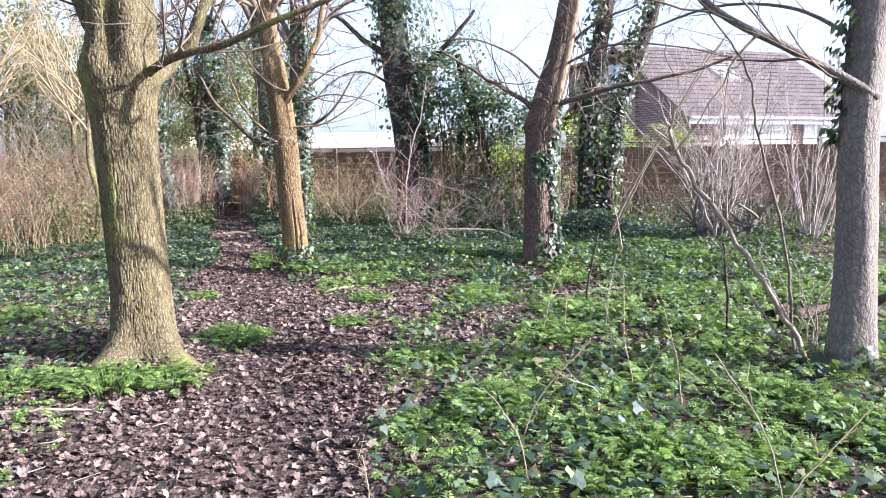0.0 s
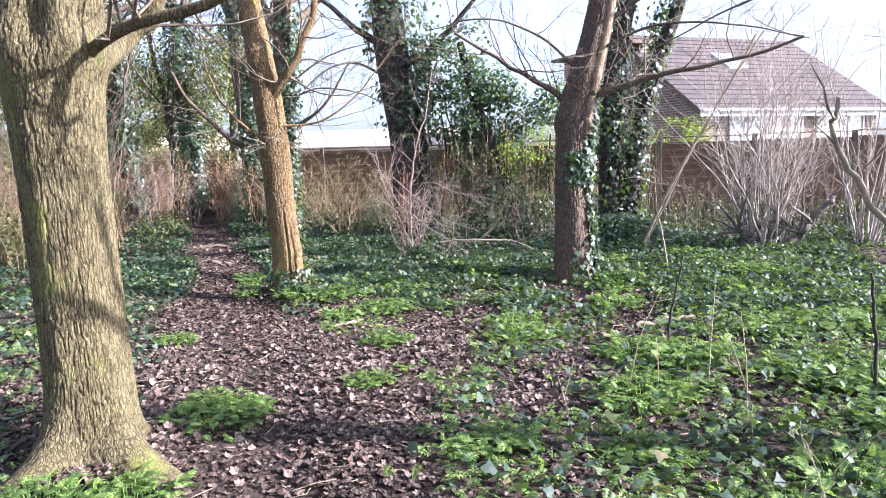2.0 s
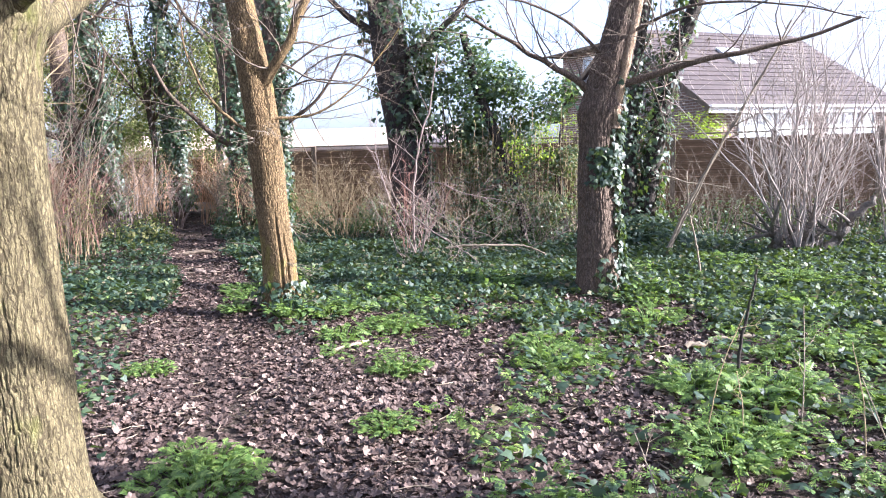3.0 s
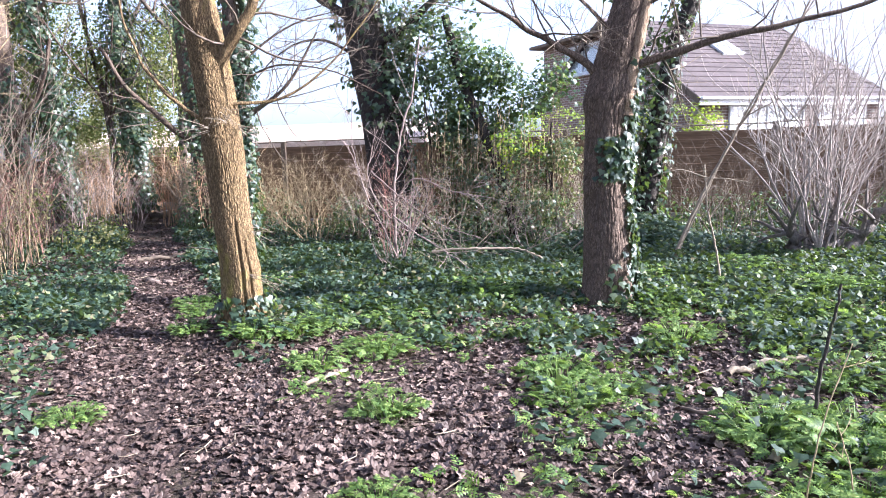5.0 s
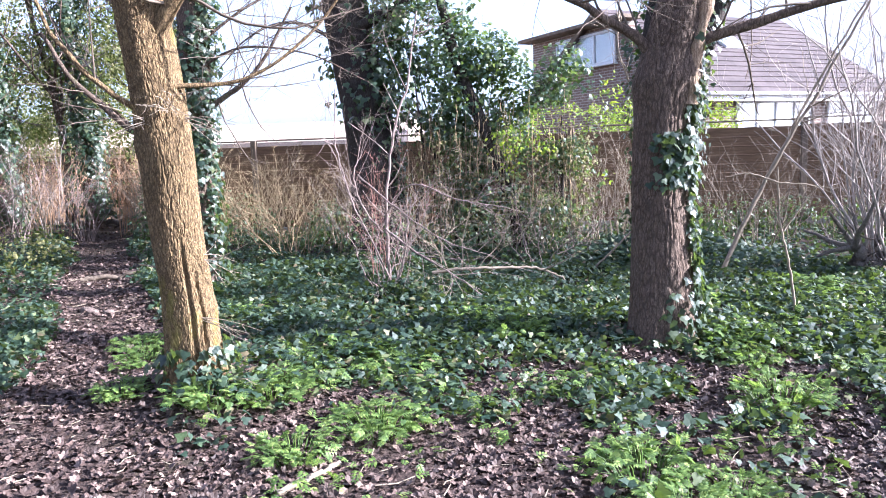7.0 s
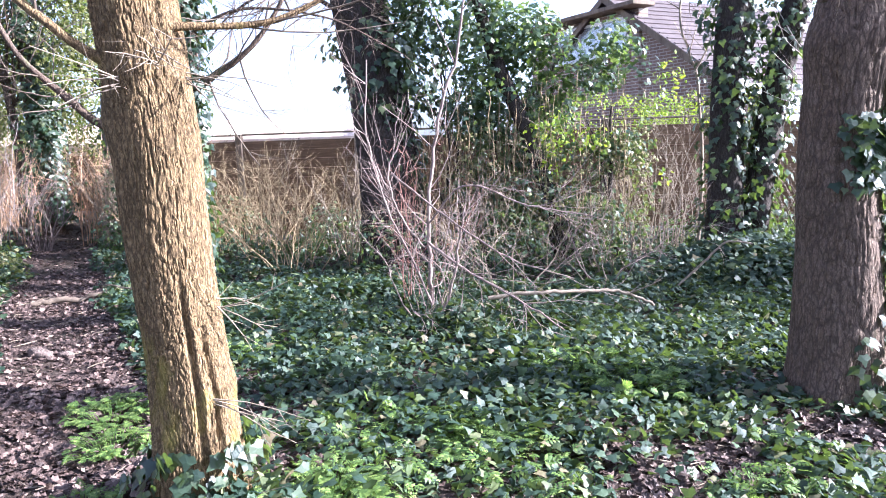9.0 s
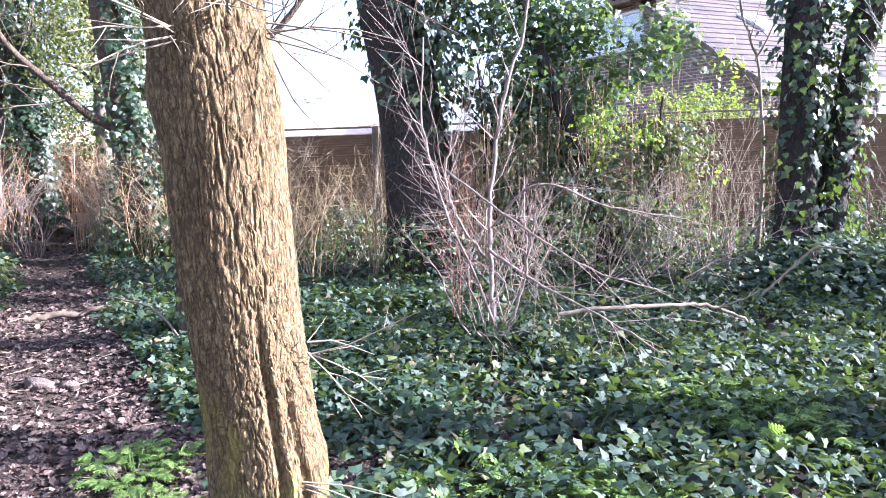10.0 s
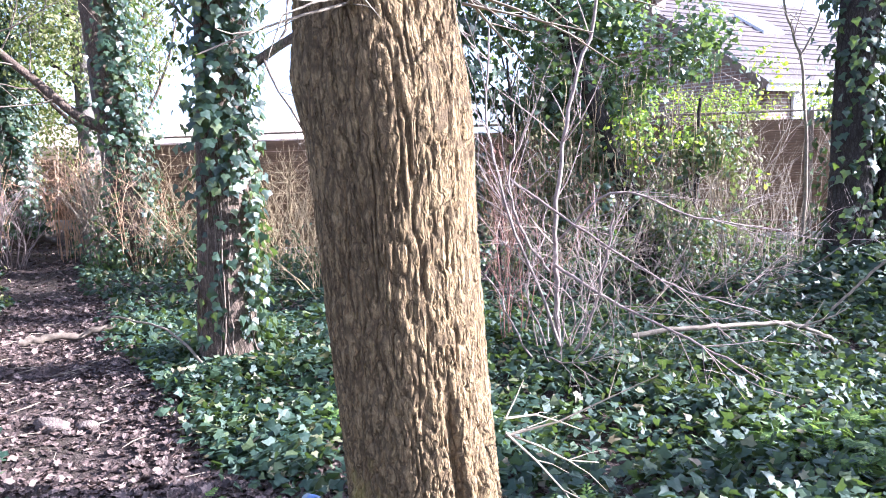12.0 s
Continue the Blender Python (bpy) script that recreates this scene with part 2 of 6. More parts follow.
def trail_dist(x, y):
    """Distance to the trodden trail, and the side (positive to its right)."""
    best, side = np.full(np.shape(x), 1e9), np.zeros(np.shape(x))
    for (ax, ay), (bx, by) in zip(TRAIL, TRAIL[1:]):
        ux, uy = bx - ax, by - ay
        n2 = ux * ux + uy * uy
        t = np.clip(((x - ax) * ux + (y - ay) * uy) / n2, 0, 1)
        dx, dy = x - ax - t * ux, y - ay - t * uy
        d = np.hypot(dx, dy)
        s = np.sign(ux * -dy + uy * dx)
        side = np.where(d < best, s, side)
        best = np.minimum(best, d)
    return best, side


def bell(x, y, cx, cy, r):
    return np.exp(-((x - cx) ** 2 + (y - cy) ** 2) / (r * r))


def ground_z(x, y):
    x, y = np.asarray(x, float), np.asarray(y, float)
    d, _ = trail_dist(x, y)
    far = np.clip((np.hypot(x, y - 7) - 18) / 10, 0, 1)
    z = (vnoise(x * 0.7, y * 0.7, 0, 3) - 0.5) * 0.09 + (vnoise(x * 3, y * 3, 0, 4) - 0.5) * 0.035
    z = z - 0.045 * np.exp(-(d / 0.45) ** 2)
    z = z + 0.32 * bell(x, y, 1.9, 12.8, 0.75)  + 0.08 * bell(x, y, -0.95, 3.35, 0.5) + 0.13 * bell(x, y, -1.84, 7.82, 0.55)
    z = z - 0.15 * bell(x, y, 0.9, 7.1, 2.0) + 0.12 * bell(x, y, -1.2, 10.9, 0.6)
    return z * (1 - far) - 0.0 * far


def gz(x, y):
    return float(ground_z(np.array([x]), np.array([y]))[0])


def fast_mesh(name, verts, faces, material, smooth=True):
    """A mesh from arrays: verts (n, 3), faces (m, 3) or (m, 4), or a list of such."""
    me = bpy.data.meshes.new(name)
    groups = faces if isinstance(faces, list) else [faces]
    groups = [np.asarray(g, np.int32) for g in groups if len(g)]
    loops = np.concatenate([g.ravel() for g in groups])
    sizes = np.concatenate([np.full(len(g), g.shape[1], np.int32) for g in groups])
    starts = np.concatenate([[0], np.cumsum(sizes)[:-1]]).astype(np.int32)
    me.vertices.add(len(verts))
    me.vertices.foreach_set("co", np.asarray(verts, np.float32).ravel())
    me.loops.add(len(loops))
    me.loops.foreach_set("vertex_index", loops)
    me.polygons.add(len(sizes))
    me.polygons.foreach_set("loop_start", starts)
    me.polygons.foreach_set("loop_total", sizes)
    me.update(calc_edges=True)
    me.validate()
    me.polygons.foreach_set("use_smooth", np.full(len(me.polygons), smooth))
    me.materials.append(material)
    return me


def hang(ob, parent):
    if parent is not None:
        ob.parent = parent
        at = parent.matrix_basis.translation if parent.parent is None else parent.parent.matrix_basis.translation
        if parent.parent is None:
            ob.matrix_parent_inverse = Matrix.Translation(-at)
        else:
            ob.matrix_parent_inverse = Matrix.Identity(4)
    return ob


def mpart(name, me, parent=None, label=""):
    ob = hang(new(name, me), parent)
    if label:
        tagged(ob, label)
    return ob


def part(name, bm, material, parent=None, label="", smooth=False):
    me = bpy.data.meshes.new(name)
    bm.to_mesh(me)
    bm.free()
    me.materials.append(material)
    if smooth:
        me.polygons.foreach_set("use_smooth", [True] * len(me.polygons))
    return mpart(name, me, parent, label)


def thing(name, x, y, z, label, category, group="", kind=""):
    e = new(name)
    e.location = (x, y, z)
    e.empty_display_size = 0.2
    return tagged(e, label, category, group, kind)


def box_bm(cx, cy, cz, sx, sy, sz, bevel=0.0, turn=0.0):
    bm = bmesh.new()
    bmesh.ops.create_cube(bm, size=1.0)
    bmesh.ops.scale(bm, vec=(sx, sy, sz), verts=bm.verts)
    if bevel:
        bmesh.ops.bevel(bm, geom=bm.edges[:], offset=bevel, segments=1, affect="EDGES")
    bmesh.ops.transform(bm, matrix=pose(cx, cy, cz, 0, 0, turn), verts=bm.verts)
    return bm


class Tubes:
    """Collects many tapered stems into one set of arrays."""

    def __init__(self):
        self.v, self.f, self.n = [], [], 0

    def add(self, pts, radii, sides=5):
        pts, radii = np.asarray(pts, float), np.asarray(radii, float)
        k = len(pts)
        tan = np.gradient(pts, axis=0)
        tan /= np.linalg.norm(tan, axis=1, keepdims=True) + 1e-9
        ref = np.where(np.abs(tan[:, 2:3]) > 0.9, np.array([[1.0, 0, 0]]), np.array([[0, 0, 1.0]]))
        ref = ref[k // 2][None].repeat(k, 0)
        a = np.cross(tan, ref)
        a /= np.linalg.norm(a, axis=1, keepdims=True) + 1e-9
        b = np.cross(tan, a)
        th = np.linspace(0, 2 * np.pi, sides, endpoint=False)
        ring = pts[:, None] + radii[:, None, None] * (np.cos(th)[None, :, None] * a[:, None] + np.sin(th)[None, :, None] * b[:, None])
        i = np.arange(k - 1)[:, None] * sides
        j = np.arange(sides)[None]
        j2 = (j + 1) % sides
        f = np.stack([i + j, i + j2, i + sides + j2, i + sides + j], -1).reshape(-1, 4) + self.n
        self.v.append(ring.reshape(-1, 3))
        self.f.append(f)
        self.n += k * sides

    def mesh(self, name, material):
        return fast_mesh(name, np.concatenate(self.v), np.concatenate(self.f), material)


def smooth_line(pts, n):
    """A Catmull-Rom line through the points, n samples."""
    p = np.asarray(pts, float)
    p = np.vstack([2 * p[0] - p[1], p, 2 * p[-1] - p[-2]])
    u = np.linspace(0, len(p) - 3 - 1e-6, n)
    i = u.astype(int)
    t = (u - i)[:, None]
    a, b, c, d = p[i], p[i + 1], p[i + 2], p[i + 3]
    return 0.5 * (2 * b + (c - a) * t + (2 * a - 5 * b + 4 * c - d) * t * t + (3 * b - a - 3 * c + d) * t ** 3)


def branch(tubes, start, way, length, radius, level, r, droop=0.0, wiggle=0.25, kids=5, lift=0.15, sides=None, floor=0.0):
    """A branch that wanders and throws side shoots."""
    n = max(4, int(length / 0.12)) if level > 0 else max(3, int(length / 0.10))
    n = min(n, 14)
    way = np.array(way, float)
    way /= np.linalg.norm(way)
    p, pts, step = np.array(start, float), [], length / (n - 1)
    for i in range(n):
        pts.append(p.copy())
        way = way + r.normal(0, wiggle, 3) * 0.45 + np.array([0, 0, lift * 0.35 - droop * 0.35])
        way /= np.linalg.norm(way)
        p = p + way * step
        if p[2] < floor + 0.03:
            p[2] = floor + 0.03
    pts = np.array(pts)
    rad = radius * np.linspace(1, 0.35 if level > 0 else 0.25, n)
    tubes.add(pts, rad, sides or (6 if radius > 0.02 else 4 if radius > 0.006 else 3))
    if level > 0:
        for k in range(kids):
            u = r.uniform(0.25, 1.0)
            i = min(int(u * (n - 1)), n - 2)
            d = pts[i + 1] - pts[i]
            d /= np.linalg.norm(d) + 1e-9
            side = r.normal(0, 1, 3)
            side -= d * (side @ d)
            side /= np.linalg.norm(side) + 1e-9
            branch(tubes, pts[i], d * 0.75 + side * r.uniform(0.5, 0.95), length * r.uniform(0.35, 0.6) * (1.15 - 0.4 * u), max(rad[i] * r.uniform(0.4, 0.65), 0.0018), level - 1, r, droop, wiggle, kids, lift, None, floor)


def trunk_mesh(name, axis, radii, material, sides=96, step=0.02, ridge=0.012, spacing=0.03, long=0.14, flare=0.5, seed=1, lobes=5, swell=(), grooves=(), roots=()):
    """A trunk: a lofted axis with furrowed bark, a flared foot and burrs in the mesh itself."""
    axis = np.asarray(axis, float)
    length = np.linalg.norm(np.diff(axis, axis=0), axis=1).sum()
    n = max(8, int(length / step))
    line = smooth_line(axis, n)
    rad = np.interp(np.linspace(0, 1, n), np.linspace(0, 1, len(radii)), radii)
    s = np.linspace(0, length, n)
    th = np.linspace(0, 2 * np.pi, sides, endpoint=False)
    T, S = np.meshgrid(th, s)
    R0 = rad[:, None] * np.ones((1, sides))
    cx, cy = np.cos(T), np.sin(T)
    low = (vnoise(cx * 1.6 + 9, cy * 1.6, S * 1.3, seed) - 0.5) * 0.22
    R = R0 * (1 + low)
    R = R * (1 + flare * np.exp(-S / 0.20) * (0.55 + 0.45 * np.cos(T * lobes + seed + 1.4 * np.sin(T))))
    for z0, t0, h, w in swell:
        R = R + h * np.exp(-((S - z0) / w) ** 2) * np.exp(2.2 * (np.cos(T - t0) - 1))
    for t0, amp, sharp, tall in roots:
        R = R + amp * np.exp(-np.maximum(S - 0.10, 0) / tall) * np.exp(sharp * (np.cos(T - t0) - 1))
    for t0, z0, z1, w, dep in grooves:
        along = np.clip((S - z0) / 0.15, 0, 1) * np.clip((z1 - S) / 0.25, 0, 1)
        mid = t0 + 0.10 * (vnoise(S * 3.0, 4.4, t0 * 5, seed) - 0.5)
        R = R - dep * along * np.exp(-((T - mid % (2 * np.pi)) / w) ** 2) + 0.5 * dep * along * np.exp(-((T - (mid + 2.1 * w) % (2 * np.pi)) / w) ** 2)
    # interlaced ridges: flat-topped plates parted by narrow, wandering fissures, with cross breaks
    k = rad.mean() / spacing
    sway = (vnoise(cx * k * 0.5 + 3, cy * k * 0.5, S / long * 0.6, seed + 5) - 0.5) * 1.6
    wx, wy = cx * k - sway * np.sin(T), cy * k + sway * np.cos(T)
    f1 = np.abs(2 * vnoise(wx, wy, S / long, seed + 7) - 1)
    f2 = np.abs(2 * vnoise(wx * 1.9 + 5, wy * 1.9, S / long * 1.7, seed + 8) - 1)
    f3 = vnoise(cx * k * 4.5, cy * k * 4.5, S / long * 6.0, seed + 9)
    f4 = vnoise(wx * 0.9 + 2, wy * 0.9, S / long * 3.2, seed + 10)
    plate = np.clip(f1 / 0.20, 0, 1) ** 0.6
    minor = np.clip(f2 / 0.16, 0, 1) ** 0.6
    notch = np.clip(np.abs(f4 - 0.5) / 0.09, 0, 1)
    R = R + ridge * (plate * (0.62 + 0.38 * minor) * (0.82 + 0.18 * notch) - 0.7 + 0.30 * (f3 - 0.5) + 0.25 * (f4 - 0.5))
    x = line[:, 0:1] + R * cx
    y = line[:, 1:2] + R * cy
    z = line[:, 2:3] + 0 * R
    v = np.stack([x, y, z], -1).reshape(-1, 3)
    i = np.arange(n - 1)[:, None] * sides
    j = np.arange(sides)[None]
    j2 = (j + 1) % sides
    f = np.stack([i + j, i + j2, i + sides + j2, i + sides + j], -1).reshape(-1, 4)
    me = fast_mesh(name, v, f, material)
    return me, line, rad


IVY_V = np.array([(0, 0, 0), (-0.30, -0.10, -0.01), (-0.56, 0.25, -0.04), (-0.27, 0.47, 0.0), (0, 1.0, -0.06), (0.27, 0.47, 0.0), (0.56, 0.25, -0.03), (0.30, -0.10, 0.0), (0, 0.35, 0.015)])
IVY_F = np.array([(8, 0, 1), (8, 1, 2), (8, 2, 3), (8, 3, 4), (8, 4, 5), (8, 5, 6), (8, 6, 7), (8, 7, 0)])
SMALL_V = np.array([(0, 0, 0), (-0.38, 0.45, -0.07), (0, 1.0, -0.1), (0.38, 0.45, -0.07), (0, 0.45, 0.05)])
SMALL_F = np.array([(4, 0, 1), (4, 1, 2), (4, 2, 3), (4, 3, 0)])
DEAD_V = np.array([(0, 0, 0), (-0.20, 0.16, 0.05), (-0.48, 0.34, 0.20), (-0.35, 0.46, 0.08), (-0.34, 0.78, 0.16), (-0.17, 0.78, 0.03), (0.06, 1.0, 0.16), (0.24, 0.78, 0.04), (0.40, 0.70, 0.14), (0.37, 0.42, 0.07), (0.44, 0.22, 0.17), (0.15, 0.14, 0.03), (0.0, 0.45, -0.05)])
DEAD_F = np.array([(12, k + 1, k) if k < 11 else (12, 0, 11) for k in range(12)])


def frond_template(pairs=5):
    """A feathery leaf, flat along +y: a thin rib with pinnae that shorten to the tip."""
    v, f = [], []
    for k in range(pairs):
        y = 0.25 + 0.72 * k / pairs
        w = 0.42 * (1 - 0.75 * k / pairs)
        for s in (-1, 1):
            b = len(v)
            v += [(0, y - 0.05, 0), (s * w * 0.5, y + 0.01, 0.02), (s * w, y + 0.16, -0.05), (s * w * 0.45, y + 0.17, 0.0), (0, y + 0.05, 0.0)]
            f += [(b, b + 1, b + 3), (b + 1, b + 2, b + 3), (b, b + 3, b + 4)]
    b = len(v)
    v += [(-0.012, 0, 0), (0.012, 0, 0), (0.0, 1.0, -0.03)]
    f += [(b, b + 1, b + 2)]
    return np.array(v, float), np.array(f)


FROND_V, FROND_F = frond_template()


def sprig_template(pairs=4):
    """A smaller, simpler feathery leaf for the low carpet."""
    v, f = [], []
    for k in range(pairs):
        y = 0.15 + 0.8 * k / pairs
        w = 0.46 * (1 - 0.7 * k / pairs)
        for s in (-1, 1):
            b = len(v)
            v += [(0, y - 0.05, 0), (s * w * 0.55, y - 0.02, 0.03), (s * w, y + 0.17, -0.05), (s * w * 0.3, y + 0.16, 0.0)]
            f += [(b, b + 1, b + 3), (b + 1, b + 2, b + 3)]
    return np.array(v, float), np.array(f)


SPRIG_V, SPRIG_F = sprig_template()


def unit(a):
    return a / (np.linalg.norm(a, axis=-1, keepdims=True) + 1e-9)


def scatter(tv, tf, pos, up, ahead, size):
    """Copies of a leaf template: placed at pos, its face along up, its tip along ahead."""
    up = unit(up)
    ahead = unit(ahead - up * (ahead * up).sum(-1, keepdims=True))
    right = np.cross(ahead, up)
    v = pos[:, None] + size[:, None, None] * (tv[None, :, 0:1] * right[:, None] + tv[None, :, 1:2] * ahead[:, None] + tv[None, :, 2:3] * up[:, None])
    f = tf[None] + (np.arange(len(pos)) * len(tv))[:, None, None]
    return v.reshape(-1, 3), f.reshape(-1, tf.shape[1])


def leaves_on_trunk(line, rad, count, s0, s1, mid, spread, r, size=(0.04, 0.085), stand=0.05, small=False):
    """Ivy leaves hanging on a trunk between two heights, round the angle mid."""
    u = s0 + (s1 - s0) * r.random(count)
    z0, z1 = line[0, 2], line[-1, 2]
    idx = np.clip((u - z0) / (z1 - z0) * (len(line) - 1), 0, len(line) - 1.001)
    i = idx.astype(int)
    c = line[i]
    th = mid + spread * (r.random(count) * 2 - 1) * np.sqrt(r.random(count))
    clump = vnoise(np.cos(th) * 2.5 + 3, np.sin(th) * 2.5, u * 2.2, 21)
    keep = r.random(count) < np.clip((clump - 0.28) * 3.2, 0.12, 1)
    out = np.stack([np.cos(th), np.sin(th), np.zeros(count)], -1)
    dist = rad[i] + 0.01 + stand * r.random(count) ** 1.5 * (0.4 + 1.2 * clump)
    pos = c + out * dist[:, None]
    pos[:, 2] = u
    up = out + r.normal(0, 0.35, (count, 3)) + np.array([0, 0, 0.35])
    ahead = np.array([0, 0, -1.0]) + r.normal(0, 0.45, (count, 3))
    size = r.uniform(*size, count)
    t = (SMALL_V, SMALL_F) if small else (IVY_V, IVY_F)
    return scatter(*t, pos[keep], up[keep], ahead[keep], size[keep])


def join(*sets):
    vs, fs, n = [], [], 0
    for v, f in sets:
        vs.append(v)
        fs.append(f + n)
        n += len(v)
    return np.concatenate(vs), np.concatenate(fs)

# ---------------------------------------------------------------- ground
def axis_steps(lo, hi, step, reach):
    mid = np.arange(lo, hi + 1e-6, step)
    grow = step * 1.28 ** np.arange(1, 40)
    grow = np.cumsum(grow)
    grow = grow[grow < reach]
    return np.concatenate([(lo - grow)[::-1], mid, hi + grow])


gx, gy = axis_steps(-12, 8, 0.14, 900), axis_steps(-4, 18, 0.14, 900)
GX, GY = np.meshgrid(gx, gy)
gv = np.stack([GX, GY, ground_z(GX, GY)], -1).reshape(-1, 3)
gi = np.arange(len(gy) - 1)[:, None] * len(gx)
gj = np.arange(len(gx) - 1)[None]
gf = np.stack([gi + gj, gi + gj + 1, gi + len(gx) + gj + 1, gi + len(gx) + gj], -1).reshape(-1, 4)
tagged(mpart("ground", fast_mesh("ground", gv, gf, SOIL)), "brown woodland soil with a trodden earth path", "ground", kind="structure")


# ---------------------------------------------------------------- fence
FENCE_Y = 16.4
fence = thing("fence", 0, FENCE_Y, 0, "weathered brown timber panel fence behind the trees", "fence", kind="structure")
bay = 1.86
bm = box_bm(0, 0, 0, bay - 0.10, 0.022, 0.178, 0.004)
board_me = bpy.data.meshes.new("board")
bm.to_mesh(board_me)
bm.free()
board_me.materials.append(FENCE_WOOD)
bm = box_bm(0, 0, 0, 0.10, 0.10, 1.95, 0.008)
post_me = bpy.data.meshes.new("post")
bm.to_mesh(post_me)
bm.free()
post_me.materials.append(FENCE_POST)
bm = box_bm(0, 0, 0, bay - 0.10, 0.05, 0.22, 0.008)
gravel_me = bpy.data.meshes.new("gravel_board")
bm.to_mesh(gravel_me)
bm.free()
gravel_me.materials.append(CONCRETE)
bm = box_bm(0, 0, 0, bay - 0.10, 0.06, 0.03, 0.006)
cap_me = bpy.data.meshes.new("capping")
bm.to_mesh(cap_me)
bm.free()
cap_me.materials.append(FENCE_POST)
fr = np.random.default_rng(5)


def fence_run(x0, y0, x1, y1, top0, top1):
    n = max(1, round(math.hypot(x1 - x0, y1 - y0) / bay))
    a = math.degrees(math.atan2(y1 - y0, x1 - x0))
    for k in range(n):
        u, um = k / n, (k + 0.5) / n
        top = top0 + (top1 - top0) * um + fr.uniform(-0.015, 0.015)
        x, y, mx, my = x0 + (x1 - x0) * u, y0 + (y1 - y0) * u, x0 + (x1 - x0) * um, y0 + (y1 - y0) * um
        mpart("post", post_me, fence).matrix_basis = pose(x, y, top - 0.95, 0, fr.uniform(-0.6, 0.6), a)
        mpart("gravel_board", gravel_me, fence, "grey concrete gravel board").matrix_basis = pose(mx, my, 0.07, 0, 0, a)
        for row in range(10):
            z = 0.27 + row * (top - 0.36) / 9.6
            mpart("board", board_me, fence).matrix_basis = pose(mx, my, z, 0, 0, a) @ pose(0, -0.012 + fr.uniform(-0.003, 0.003), 0, 8 + fr.uniform(-2, 2), fr.uniform(-0.25, 0.25), 0)
        mpart("capping", cap_me, fence).matrix_basis = pose(mx, my, top + 0.015, 0, 0, a)


fence_run(-6.6, FENCE_Y, 14.0, FENCE_Y, 1.70, 1.86)
fence_run(-7.6, 22.6, -6.6, FENCE_Y, 1.6, 1.68)
fence_run(-19.0, 22.6, -7.6, 22.6, 1.6, 1.6)


# ---------------------------------------------------------------- houses
def quad_mesh(name, pts, material, thick=0.0, uv=True):
    """A flat polygon with thickness; its UVs run in metres along and up it."""
    p = [Vector(q) for q in pts]
    n = (p[1] - p[0]).cross(p[-1] - p[0]).normalized()
    bm = bmesh.new()
    face = bm.faces.new([bm.verts.new(q) for q in p])
    if thick:
        ext = bmesh.ops.extrude_face_region(bm, geom=[face])
        bmesh.ops.translate(bm, vec=-n * thick, verts=[g for g in ext["geom"] if isinstance(g, bmesh.types.BMVert)])
        bmesh.ops.recalc_face_normals(bm, faces=bm.faces)
    if uv:
        lay = bm.loops.layers.uv.new("UVMap")
        u = (p[1] - p[0]).normalized()
        w = n.cross(u)
        for f in bm.faces:
            for l in f.loops:
                d = l.vert.co - p[0]
                l[lay].uv = (d.dot(u), d.dot(w))
    return bm


def house_window(house, origin, along, out, u0, u1, z0, z1, lights, label):
    """A white framed window set on a wall: frame bars, sill and one pane for each light."""
    turn = math.degrees(math.atan2(along.y, along.x))

    def at(u, z, off):
        q = origin + along * u + out * off
        return q.x, q.y, z
    w = part("window", box_bm(*at((u0 + u1) / 2, (z0 + z1) / 2, 0.012), u1 - u0, 0.02, z1 - z0, 0, turn), CURTAIN, house, label)
    for z in (z0, z1):
        part("frame_rail", box_bm(*at((u0 + u1) / 2, z, 0.05), u1 - u0 + 0.07, 0.07, 0.07, 0.006, turn), WHITE, w)
    for k in range(lights + 1):
        part("frame_bar", box_bm(*at(u0 + (u1 - u0) * k / lights, (z0 + z1) / 2, 0.045), 0.07, 0.06, z1 - z0 - 0.072, 0.006, turn), WHITE, w)
    for k in range(lights):
        a, c = u0 + (u1 - u0) * k / lights, u0 + (u1 - u0) * (k + 1) / lights
        part("pane", box_bm(*at((a + c) / 2, (z0 + z1) / 2, 0.040), c - a - 0.075, 0.008, z1 - z0 - 0.075, 0, turn), GLASS, w).visible_shadow = False
    part("sill", box_bm(*at((u0 + u1) / 2, z0 - 0.06, 0.09), u1 - u0 + 0.16, 0.16, 0.05, 0.006, turn), WHITE, w)


